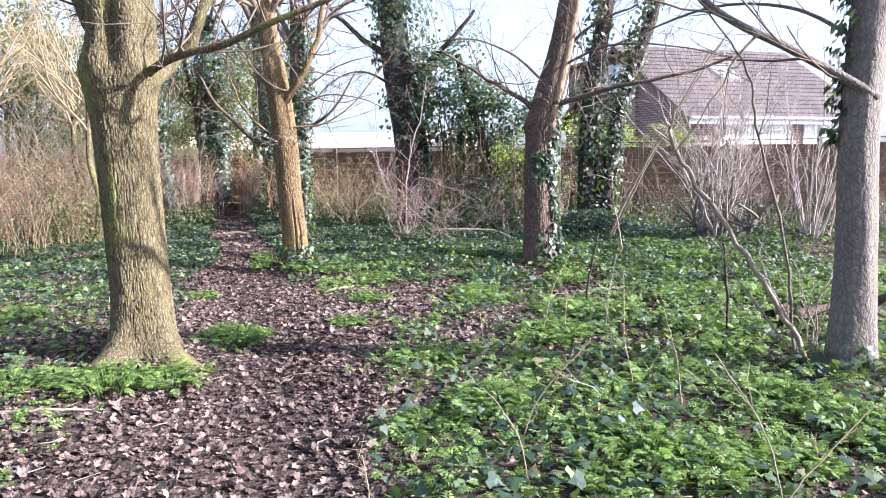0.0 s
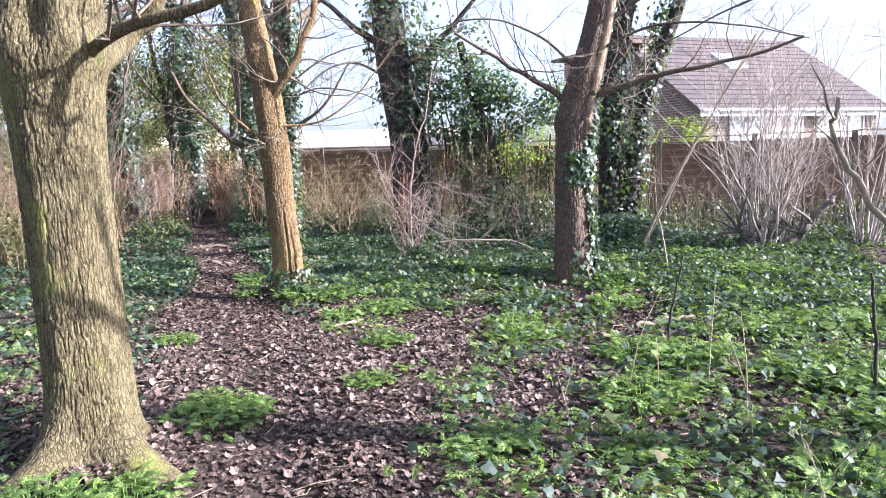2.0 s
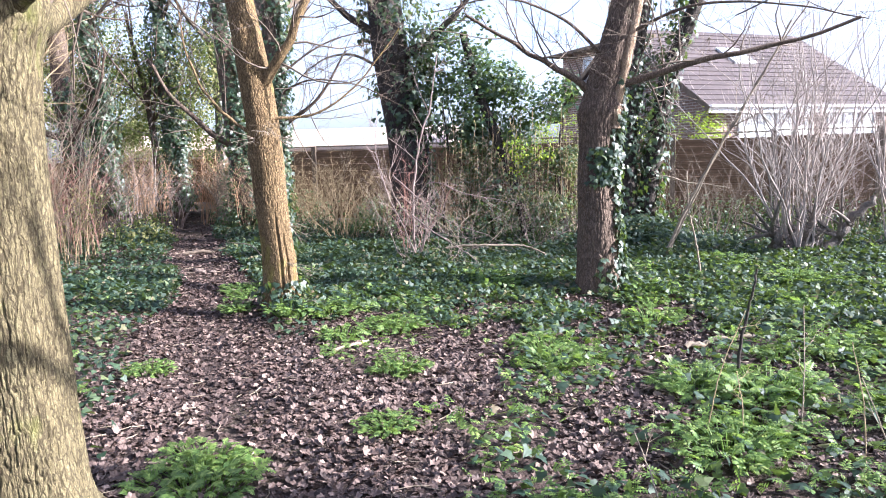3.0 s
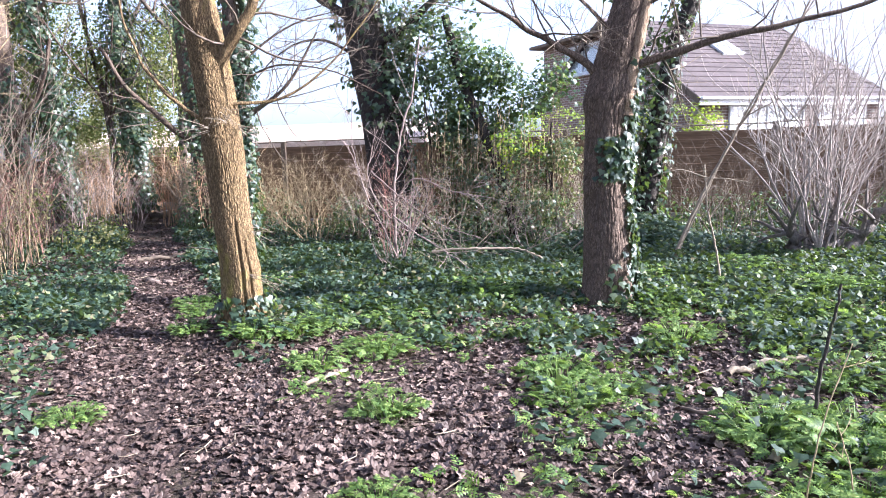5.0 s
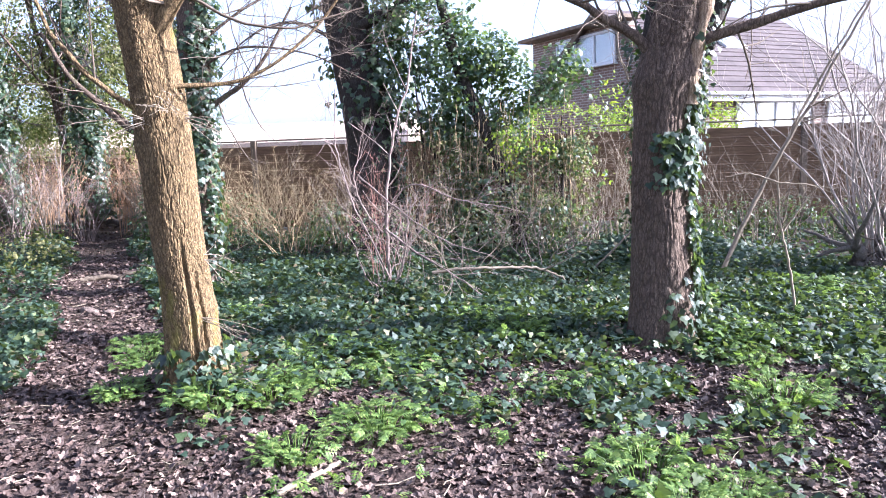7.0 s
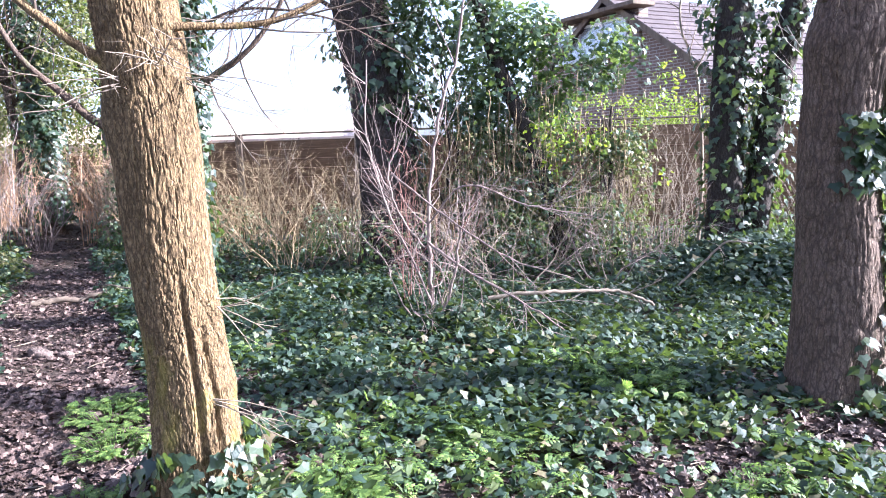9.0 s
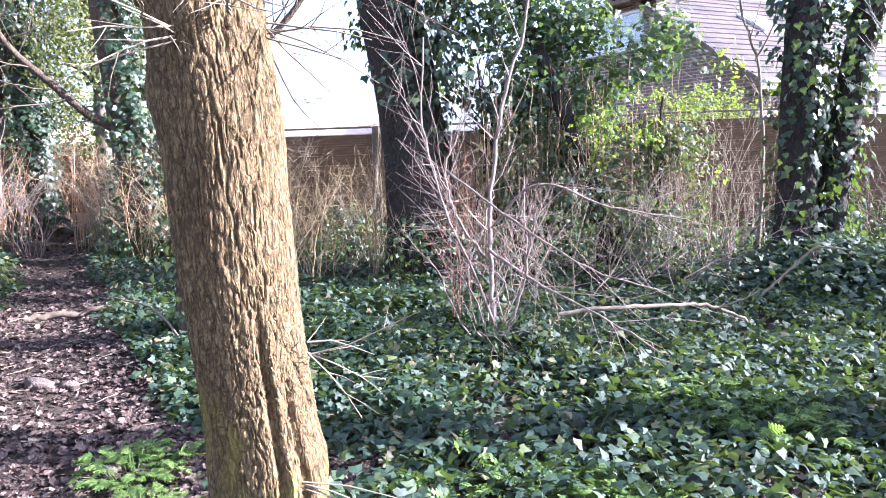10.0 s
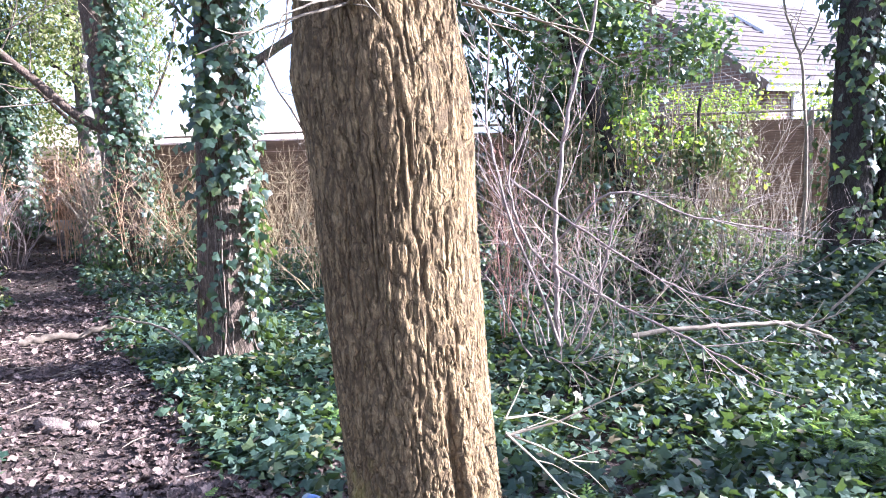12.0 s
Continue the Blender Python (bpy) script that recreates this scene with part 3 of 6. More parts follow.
def bungalow():
    A = Vector((4.2, 21.8, 0))
    u = Vector((0.84, 0.545, 0)).normalized()
    v = Vector((-u.y, u.x, 0))
    L, W, EAVE, RIDGE = 6.6, 7.6, 2.74, 5.1
    h = thing("house", A.x, A.y, 0, "brick bungalow with a brown tiled roof and white windows", "house")
    up = Vector((0, 0, 1))
    B, C, D = A + u * L, A + v * W, A + u * L + v * W
    E1 = A + v * W / 2
    E2 = B + v * W / 2
    part("wall", quad_mesh("wall", [A, B, B + up * EAVE, A + up * EAVE], BRICK, 0.25), BRICK, h)
    part("wall", quad_mesh("wall", [C, A, A + up * EAVE, E1 + up * (RIDGE - 0.12), C + up * EAVE], BRICK, 0.25), BRICK, h, "brick gable wall")
    part("wall", quad_mesh("wall", [B, D, D + up * EAVE, E2 + up * (RIDGE - 0.12), B + up * EAVE], BRICK, 0.25), BRICK, h)
    part("wall", quad_mesh("wall", [D, C, C + up * EAVE, D + up * EAVE], BRICK, 0.25), BRICK, h)
    o = 0.35
    slope = (RIDGE - EAVE) / (W / 2)
    a = A - u * 0.3 - v * o + up * (EAVE - slope * o + 0.05)
    b = B + u * 0.3 - v * o + up * (EAVE - slope * o + 0.05)
    c = C - u * 0.3 + v * o + up * (EAVE - slope * o + 0.05)
    d = D + u * 0.3 + v * o + up * (EAVE - slope * o + 0.05)
    e1 = E1 - u * 0.3 + up * (RIDGE + 0.05)
    e2 = E2 + u * 0.3 + up * (RIDGE + 0.05)
    roof = part("roof", quad_mesh("roof", [a, b, e2, e1], TILE, 0.12), TILE, h, "brown tiled roof")
    part("roof_slope", quad_mesh("roof_slope", [d, c, e1, e2], TILE, 0.12), TILE, roof)
    # tile courses as low steps up the slopes
    for (p0, p1, q0, q1) in ((a, b, e1, e2),):
        bm = bmesh.new()
        n = (p1 - p0).cross(q0 - p0).normalized()
        for k in range(1, 17):
            t = k / 17
            s0, s1 = p0.lerp(q0, t), p1.lerp(q1, t)
            m = (s0 + s1) / 2 + n * 0.012
            length = (s1 - s0).length - 0.1
            tmp = bmesh.ops.create_cube(bm, size=1.0)
            bmesh.ops.scale(bm, vec=(length, 0.05, 0.022), verts=tmp["verts"])
            x = (s1 - s0).normalized()
            mat = Matrix((x, n.cross(x), n)).transposed().to_4x4()
            bmesh.ops.transform(bm, matrix=Matrix.Translation(m) @ mat, verts=tmp["verts"])
        part("tile_course", bm, TILE, roof)
    turn = math.degrees(math.atan2(u.y, u.x))
    m = (a + b) / 2 + up * -0.1
    part("fascia", box_bm(m.x, m.y, m.z, L + 0.6, 0.03, 0.2, 0.004, turn), WHITE, h, "white fascia board")
    m = (a + b) / 2 - v * 0.07 + up * -0.03
    part("gutter", box_bm(m.x, m.y, m.z, L + 0.6, 0.10, 0.08, 0.02, turn), WHITE, h, "white gutter")
    for p, q in ((a, e1), (c, e1)):
        dv = q - p
        bm = box_bm(0, 0, 0, dv.length, 0.03, 0.15, 0.004)
        x = dv.normalized()
        y = u.copy()
        z = x.cross(y).normalized()
        mat = Matrix((x, y, z)).transposed().to_4x4()
        bmesh.ops.transform(bm, matrix=Matrix.Translation((p + q) / 2 - up * 0.10) @ mat, verts=bm.verts)
        part("bargeboard", bm, FENCE_POST, h, "weathered grey bargeboard")
    house_window(h, A, u, -v, 1.0, 3.6, 1.05, 2.4, 4, "white window with pale curtains")
    house_window(h, A, u, -v, 4.2, 6.0, 1.05, 2.4, 3, "white window with pale curtains")
    house_window(h, A - u * 0.1, v, -u, 3.1, 5.8, 3.68, 4.5, 3, "white gable window")
    part("wall", quad_mesh("wall", [A - u * 0.1 + v * 7.2, A - u * 0.1 + v * 2.7, A - u * 0.1 + v * 2.7 + up * 4.66, A - u * 0.1 + v * 7.2 + up * 4.66], BRICK, 0.3), BRICK, h, "brick upper wall")
    q = A - u * 0.2 + v * 4.9
    part("flat_roof", box_bm(q.x, q.y, 4.73, 0.7, 5.0, 0.10, 0.01, math.degrees(math.atan2(u.y, u.x))), FENCE_POST, h, "shallow grey flat roof edge")
    # skylight
    s0 = a.lerp(e1, 0.62) + u * 3.2
    sl = (e1 - a).normalized()
    n = u.cross(sl).normalized()
    mat = Matrix((u, sl, n)).transposed().to_4x4()
    bm = box_bm(0, 0, 0, 0.8, 1.0, 0.08, 0.01)
    bmesh.ops.transform(bm, matrix=Matrix.Translation(s0 + n * 0.04) @ mat, verts=bm.verts)
    sk = part("skylight", bm, WHITE, h, "white framed roof light")
    bm = box_bm(0, 0, 0, 0.64, 0.84, 0.02)
    bmesh.ops.transform(bm, matrix=Matrix.Translation(s0 + n * 0.092) @ mat, verts=bm.verts)
    part("pane", bm, GLASS, sk)


bungalow()


def garage(x0, x1, y, h, label):
    g = thing("outbuilding", (x0 + x1) / 2, y, 0, label, "building")
    w = x1 - x0
    part("wall", box_bm((x0 + x1) / 2, y + 2.5, (h - 0.6) / 2, w, 5.0, h - 0.6, 0.01), RENDER_WALL, g)
    bm = bmesh.new()
    zs = h - 0.6
    pts = [(x0 - 0.3, y - 0.3, zs), (x1 + 0.3, y - 0.3, zs), (x1 + 0.3, y + 5.3, zs), (x0 - 0.3, y + 5.3, zs)]
    lo = [bm.verts.new(p) for p in pts]
    hi = [bm.verts.new((p[0], p[1], p[2] + 0.14)) for p in pts]
    r0, r1 = bm.verts.new((x0 - 0.3, y + 2.5, zs + 0.85)), bm.verts.new((x1 + 0.3, y + 2.5, zs + 0.85))
    for f in ((lo[3], lo[2], lo[1], lo[0]), (lo[0], lo[1], hi[1], hi[0]), (lo[2], lo[3], hi[3], hi[2]), (hi[0], hi[1], r1, r0), (hi[2], hi[3], r0, r1), (lo[1], lo[2], hi[2], r1, hi[1]), (lo[3], lo[0], hi[0], r0, hi[3])):
        bm.faces.new(f)
    part("roof", bm, ROOF_PALE, g, "pale pinkish roof")


ROOF_PALE = plain("pale_roof", (0.62, 0.47, 0.38), (0.74, 0.60, 0.50), 2.5, 0.9)
garage(-17, -4.2, 27, 2.35, "low cream rendered outbuilding with a pale roof")


# ---------------------------------------------------------------- trees
def tree(axis, radii, material, label, limbs=(), seed=1, top=3.0, crown=6, trunk_kw=None, ivy=None, twig_mat=None, crown_len=1.8, name="tree"):
    """A bare tree: bark trunk, its limbs, fine twigs above, and ivy where it grows."""
    r = np.random.default_rng(seed)
    bx, by = axis[0][0], axis[0][1]
    t = thing(name, bx, by, gz(bx, by), label, "tree", "trees of the wood")
    me, line, rad = trunk_mesh("trunk", axis, radii, material, seed=seed, **(trunk_kw or {}))
    mpart("trunk", me, t)
    fine = Tubes()
    for lp, r0, r1 in limbs:
        lt = Tubes()
        pts = smooth_line(lp, 26)
        rr = np.linspace(r0, r1, 26)
        pts = pts + (np.stack([vnoise(np.arange(26) * 0.35, k * 7.0, seed, seed) for k in range(3)], -1) - 0.5) * r0 * 1.2 * np.linspace(0, 1, 26)[:, None]
        rr = rr * (0.88 + 0.24 * vnoise(np.arange(26) * 0.8, 1.5, 2.5, seed))
        lt.add(pts, rr, 14)
        mpart("limb", lt.mesh("limb", material), t)
        for i in range(5, 26, 2):
            d = pts[min(i + 1, 25)] - pts[i - 1]
            side = r.normal(0, 1, 3)
            branch(fine, pts[i], unit(d) * 0.6 + unit(side) * 0.8, r.uniform(0.5, 1.3), min(rr[i] * 0.4, 0.011), 2, r, 0.0, 0.3, 4)
    tip = line[-1]
    for k in range(crown):
        i = len(line) - 1 - int(r.integers(0, max(2, len(line) // 5)))
        a = 2 * np.pi * (k + r.random()) / crown
        branch(fine, line[i], (np.cos(a), np.sin(a), r.uniform(0.7, 1.5)), crown_len * r.uniform(0.7, 1.2), rad[-1] * r.uniform(0.4, 0.7), 3, r, 0.0, 0.22, 4)
    if fine.v:
        tagged(mpart("crown", fine.mesh("crown", twig_mat or TWIG), t), "bare winter twigs", kind="stuff")
    if ivy:
        sets = [leaves_on_trunk(line, rad, *args, r, **kw) for args, kw in ivy]
        tagged(mpart("ivy", fast_mesh("ivy", *join(*sets), IVY_TRUNK, False), t), "glossy dark ivy climbing the trunk", kind="stuff")
    return t, line, rad


E_, S_ = 0.0, -math.pi / 2
tree([(-0.98, 3.38, -0.08), (-1.0, 3.39, 0.55), (-1.07, 3.42, 1.45), (-1.10, 3.44, 2.15), (-1.10, 3.45, 2.7), (-1.14, 3.5, 3.4)],
     [0.225, 0.213, 0.212, 0.235, 0.235, 0.19], BARK_GOLD, "thick ridged trunk with yellow-green algae beside the path",
     [([(-0.93, 3.42, 2.06), (-0.80, 3.37, 2.13), (-0.54, 3.30, 2.20), (-0.09, 3.28, 2.29), (0.30, 3.3, 2.43), (0.70, 3.32, 2.58), (1.3, 3.4, 2.9)], 0.036, 0.014),
      ([(-1.0, 3.55, 2.05), (-1.02, 3.9, 2.22), (-0.88, 4.0, 2.42), (-0.75, 4.05, 2.75), (-0.6, 4.2, 3.4)], 0.07, 0.035),
      ([(-1.2, 3.5, 2.2), (-1.4, 3.5, 2.5), (-1.7, 3.6, 3.0), (-2.0, 3.7, 3.8)], 0.07, 0.03)],
     seed=3, trunk_kw=dict(sides=400, step=0.009, ridge=0.0125, spacing=0.0130, long=0.066, flare=0.10, lobes=4, roots=((-0.35, 0.40, 16, 0.15), (-1.75, 0.42, 12, 0.15), (-2.6, 0.08, 18, 0.10), (2.9, 0.06, 14, 0.13), (1.2, 0.16, 14, 0.13), (-0.9, 0.07, 12, 0.22)), grooves=((5.0, 2.0, 3.5, 0.30, 0.055),), swell=((2.05, 0.0, 0.05, 0.12), (2.12, -2.3, 0.045, 0.16), (1.95, -2.6, 0.03, 0.2))), crown=7)

tree([(-1.81, 7.79, -0.02), (-1.84, 7.77, 0.58), (-1.87, 7.77, 1.0), (-1.91, 7.77, 1.75), (-1.96, 7.77, 2.2), (-2.02, 7.77, 2.6), (-2.19, 7.82, 3.5), (-2.29, 7.82, 4.5)],
     [0.180, 0.155, 0.150, 0.154, 0.154, 0.142, 0.12, 0.09], BARK_PEEL, "leaning tree with split golden peeling bark",
     [([(-1.92, 7.74, 2.14), (-1.76, 7.70, 2.36), (-1.62, 7.68, 2.54), (-1.46, 7.67, 2.84), (-1.32, 7.72, 3.24), (-1.24, 7.72, 3.9)], 0.058, 0.026),
      ([(-2.02, 7.67, 1.78), (-2.14, 7.60, 1.88), (-2.31, 7.57, 2.05), (-2.43, 7.52, 2.25), (-2.54, 7.52, 2.55), (-2.60, 7.52, 3.0)], 0.020, 0.006),
      ([(-1.80, 7.72, 1.9), (-1.42, 7.92, 1.95), (-1.04, 8.12, 2.25), (-0.64, 8.22, 2.75)], 0.016, 0.005)],
     seed=8, trunk_kw=dict(sides=440, step=0.0075, ridge=0.0105, spacing=0.0105, long=0.046, flare=0.45, lobes=3, grooves=((5.25, 0.1, 1.35, 0.07, 0.018), (5.65, 0.1, 1.1, 0.06, 0.014)), swell=((1.78, 2.8, 0.03, 0.07), (0.6, -0.3, 0.022, 0.09), (1.72, -0.9, 0.02, 0.1))), crown=6,
     ivy=[((260, 0.05, 0.34, -1.2, 2.6), dict(size=(0.04, 0.075), stand=0.08))])
shrub_spikes = [(-1.70, 7.65, 0.08, 0.9, -0.4, 0.4, 8), (-1.68, 7.71, 0.85, 1.0, 0.1, 0.35, 4), (-1.71, 7.67, 0.52, 1.0, -0.25, 0.42, 4), (-1.94, 7.62, 1.72, -0.4, -0.8, 0.28, 6), (-1.80, 7.63, 1.76, 0.5, -0.8, 0.28, 7), (-1.74, 7.72, 1.72, 1.0, -0.1, 0.4, 5)]

dark_tree, _, _ = tree([(1.29, 9.35, -0.08), (1.28, 9.35, 0.8), (1.26, 9.35, 1.3), (1.31, 9.36, 2.0), (1.42, 9.38, 2.45), (1.56, 9.4, 3.0), (1.68, 9.42, 3.7), (1.85, 9.4, 5.0)],
     [0.255, 0.215, 0.205, 0.21, 0.205, 0.17, 0.15, 0.12], BARK_DARK, "dark-barked trunk with ivy up its sunlit side",
     [([(1.2, 9.32, 2.1), (1.10, 9.28, 2.23), (0.92, 9.25, 2.35), (0.65, 9.2, 2.5), (0.39, 9.15, 2.67), (-0.1, 9.1, 3.0)], 0.045, 0.016),
      ([(1.40, 9.30, 2.12), (1.55, 9.25, 2.21), (1.88, 9.2, 2.30), (2.25, 9.15, 2.39), (2.66, 9.1, 2.45), (3.05, 9.1, 2.52), (3.8, 9.1, 2.75)], 0.045, 0.018),
      ([(1.5, 9.4, 2.8), (1.9, 9.3, 3.2), (2.6, 9.2, 3.5)], 0.03, 0.012), ([(1.35, 9.3, 2.5), (0.9, 9.1, 2.9), (0.3, 8.9, 3.1), (-0.4, 8.8, 3.0)], 0.02, 0.005), ([(1.5, 9.3, 2.7), (2.2, 9.1, 2.95), (3.0, 9.0, 2.9), (3.8, 8.9, 2.7)], 0.02, 0.005)],
     seed=12, trunk_kw=dict(sides=220, step=0.014, ridge=0.017, spacing=0.028, long=0.15, flare=0.30, lobes=5, swell=((2.1, -2.6, 0.04, 0.15), (2.15, -0.4, 0.05, 0.15))), crown=6,
     ivy=[((900, 0.0, 2.3, -0.25, 0.75), dict(size=(0.04, 0.075), stand=0.07)), ((260, 1.15, 1.55, -1.2, 1.0), dict(size=(0.04, 0.08), stand=0.06)), ((220, 0.0, 0.35, -0.6, 1.6), dict(stand=0.1))])

torn = Tubes()
torn.add(smooth_line([(1.455, 9.23, 1.75), (1.47, 9.215, 2.0), (1.565, 9.245, 2.45), (1.68, 9.29, 3.0), (1.80, 9.33, 3.7)], 30), 0.055 * (0.6 + 0.6 * vnoise(np.arange(30) * 0.7, 0.5, 0.5, 77)), 10)
mpart("exposed_wood", torn.mesh("exposed_wood", bark("torn_wood", (0.16, 0.10, 0.06), (0.45, 0.33, 0.22), (0.62, 0.50, 0.36), (0.4, 0.36, 0.2), 0.0, 0.012, 0.12)), dark_tree, "pale torn wood where bark has split away")

tree([(4.01, 4.05, -0.06), (4.0, 4.05, 0.8), (3.98, 4.05, 1.57), (4.0, 4.05, 2.1), (4.02, 4.05, 2.6), (4.05, 4.0, 3.6)],
     [0.15, 0.122, 0.12, 0.122, 0.118, 0.10], BARK_GREY, "smooth grey trunk with ivy about its upper part",
     [([(4.05, 3.98, 1.84), (3.89, 3.93, 1.94), (3.54, 3.9, 2.14), (3.19, 3.95, 2.34), (2.95, 4.0, 2.54), (2.6, 4.1, 2.9)], 0.034, 0.018), ([(4.0, 4.1, 2.2), (3.6, 4.4, 2.5), (3.1, 4.8, 2.6), (2.5, 5.2, 2.45), (2.0, 5.5, 2.25)], 0.016, 0.004), ([(4.0, 4.0, 2.4), (3.4, 4.3, 2.75), (2.8, 4.6, 2.8), (2.2, 4.9, 2.7)], 0.014, 0.004)],
     seed=15, trunk_kw=dict(sides=80, step=0.022, ridge=0.006, spacing=0.03, long=0.10, flare=0.35, lobes=4), crown=5,
     ivy=[((420, 1.55, 2.7, 2.6, 1.5), dict(size=(0.035, 0.07), stand=0.08)), ((60, 0.0, 0.25, -0.5, 2), {})])

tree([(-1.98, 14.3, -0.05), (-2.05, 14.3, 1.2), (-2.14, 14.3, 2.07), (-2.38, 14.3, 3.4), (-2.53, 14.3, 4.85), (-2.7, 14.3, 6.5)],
     [0.42, 0.38, 0.35, 0.32, 0.28, 0.2], BARK_SHADED, "massive dark trunk hung with ivy against the fence",
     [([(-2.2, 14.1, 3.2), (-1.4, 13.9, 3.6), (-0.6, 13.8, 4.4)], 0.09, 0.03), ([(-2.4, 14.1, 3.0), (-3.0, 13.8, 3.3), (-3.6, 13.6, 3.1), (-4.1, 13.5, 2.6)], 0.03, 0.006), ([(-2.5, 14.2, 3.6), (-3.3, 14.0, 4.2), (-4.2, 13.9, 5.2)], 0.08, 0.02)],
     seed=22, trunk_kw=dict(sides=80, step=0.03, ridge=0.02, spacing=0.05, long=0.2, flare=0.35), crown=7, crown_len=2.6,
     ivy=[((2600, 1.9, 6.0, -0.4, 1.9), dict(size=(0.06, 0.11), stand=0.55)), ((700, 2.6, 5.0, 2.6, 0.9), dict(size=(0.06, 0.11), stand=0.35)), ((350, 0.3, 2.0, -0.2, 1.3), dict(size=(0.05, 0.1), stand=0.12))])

spikes = thing("epicormic_twigs", -1.74, 7.65, 0.62, "bunches of thin twigs sprouting from a trunk", "twigs")
r = np.random.default_rng(9)
for x, y, z, dx, dy, ln, cnt in shrub_spikes:
    tb = Tubes()
    for k in range(cnt):
        branch(tb, (x, y, z + r.normal(0, 0.02)), (dx + r.normal(0, 0.3), dy + r.normal(0, 0.3), r.normal(0.05, 0.3)), ln * r.uniform(0.5, 1.1), 0.0035, 1, r, 0.25, 0.3, 2)
    tagged(mpart("twig_bunch", tb.mesh("twig_bunch", TWIG_PALE), spikes), kind="stuff")

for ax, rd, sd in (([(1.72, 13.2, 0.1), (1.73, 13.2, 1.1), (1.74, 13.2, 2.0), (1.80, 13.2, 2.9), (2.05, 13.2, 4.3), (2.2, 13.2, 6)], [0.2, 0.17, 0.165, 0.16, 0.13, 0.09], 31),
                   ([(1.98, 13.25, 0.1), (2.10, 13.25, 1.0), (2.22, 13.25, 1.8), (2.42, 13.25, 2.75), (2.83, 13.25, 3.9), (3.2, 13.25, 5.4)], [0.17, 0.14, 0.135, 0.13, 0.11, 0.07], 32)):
    tree(ax, rd, BARK_SHADED, "ivy-clad trunk rising from a mound of ivy", seed=sd,
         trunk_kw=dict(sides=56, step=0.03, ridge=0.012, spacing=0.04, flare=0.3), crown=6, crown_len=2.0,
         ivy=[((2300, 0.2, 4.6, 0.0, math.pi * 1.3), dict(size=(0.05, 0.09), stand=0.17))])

tree([(-3.46, 11.3, -0.05), (-3.42, 11.3, 0.97), (-3.38, 11.3, 1.73), (-3.34, 11.3, 2.5), (-3.3, 11.3, 4.2)], [0.20, 0.175, 0.17, 0.165, 0.12], BARK_DARK,
     "ivy-covered trunk with dry ivy stems at its foot", [([(-3.3, 11.25, 1.95), (-3.0, 11.2, 2.1), (-2.6, 11.2, 2.4), (-2.2, 11.2, 3.0)], 0.04, 0.012), ([(-3.3, 11.2, 2.4), (-2.7, 11.1, 2.6), (-2.0, 11.1, 2.5), (-1.4, 11.2, 2.2)], 0.018, 0.004), ([(-3.35, 11.2, 2.6), (-2.6, 11.3, 3.1), (-1.9, 11.4, 3.3)], 0.02, 0.005)],
     seed=41, trunk_kw=dict(sides=72, step=0.024, ridge=0.014, spacing=0.03, flare=0.3), crown=6,
     ivy=[((2300, 0.0, 4.0, -0.4, 2.3), dict(size=(0.04, 0.08), stand=0.13)), ((900, 1.2, 3.6, -1.4, 3.2), dict(size=(0.04, 0.08), stand=0.16))])

vine = thing("creeper", -3.3, 11.12, 0, "dry pale ivy stems creeping up a trunk", "ivy")
r = np.random.default_rng(42)
for k in range(11):
    tb = Tubes()
    a0, h = r.uniform(-2.4, 0.2), r.uniform(0.5, 2.2)
    u = np.linspace(0, 1, 16)
    a1 = a0 + np.cumsum(r.normal(0, 0.06, 16))
    rr = 0.19 + 0.05 * np.exp(-u * 5)
    tb.add(np.stack([-3.44 + 0.03 * u * h + rr * np.cos(a1), 11.3 + rr * np.sin(a1), u * h], -1), np.linspace(0.007, 0.003, 16), 4)
    mpart("stem", tb.mesh("stem", TWIG), vine)

tree([(-6.08, 15.75, -0.05), (-6.12, 15.75, 1.3), (-6.22, 15.75, 2.3), (-6.33, 15.75, 3.4), (-6.5, 15.75, 5.5)], [0.26, 0.21, 0.2, 0.19, 0.12], BARK_DARK,
     "ivy-clad trunk near the end of the path", seed=43, trunk_kw=dict(sides=64, step=0.03, flare=0.3), crown=6, crown_len=2.2,
     limbs=[([(-6.2, 15.65, 1.75), (-6.6, 15.5, 2.05), (-7.0, 15.35, 2.45), (-7.4, 15.2, 2.9), (-7.7, 15.1, 3.6)], 0.07, 0.03)],
     ivy=[((2600, 0.0, 5.0, -0.4, 2.4), dict(size=(0.05, 0.09), stand=0.24)), ((900, 1.6, 4.6, -0.3, 2.0), dict(size=(0.05, 0.09), stand=0.38))])

tree([(-6.78, 17.0, -0.05), (-6.82, 17.0, 1.0), (-6.9, 17.0, 2.3), (-7.0, 17.0, 3.9), (-7.1, 17.0, 6)], [0.23, 0.2, 0.19, 0.17, 0.12], BARK_GREY, "straight grey-brown trunk behind the ivy-clad one",
     seed=44, trunk_kw=dict(sides=64, step=0.03, flare=0.3), crown=5, crown_len=2.0)

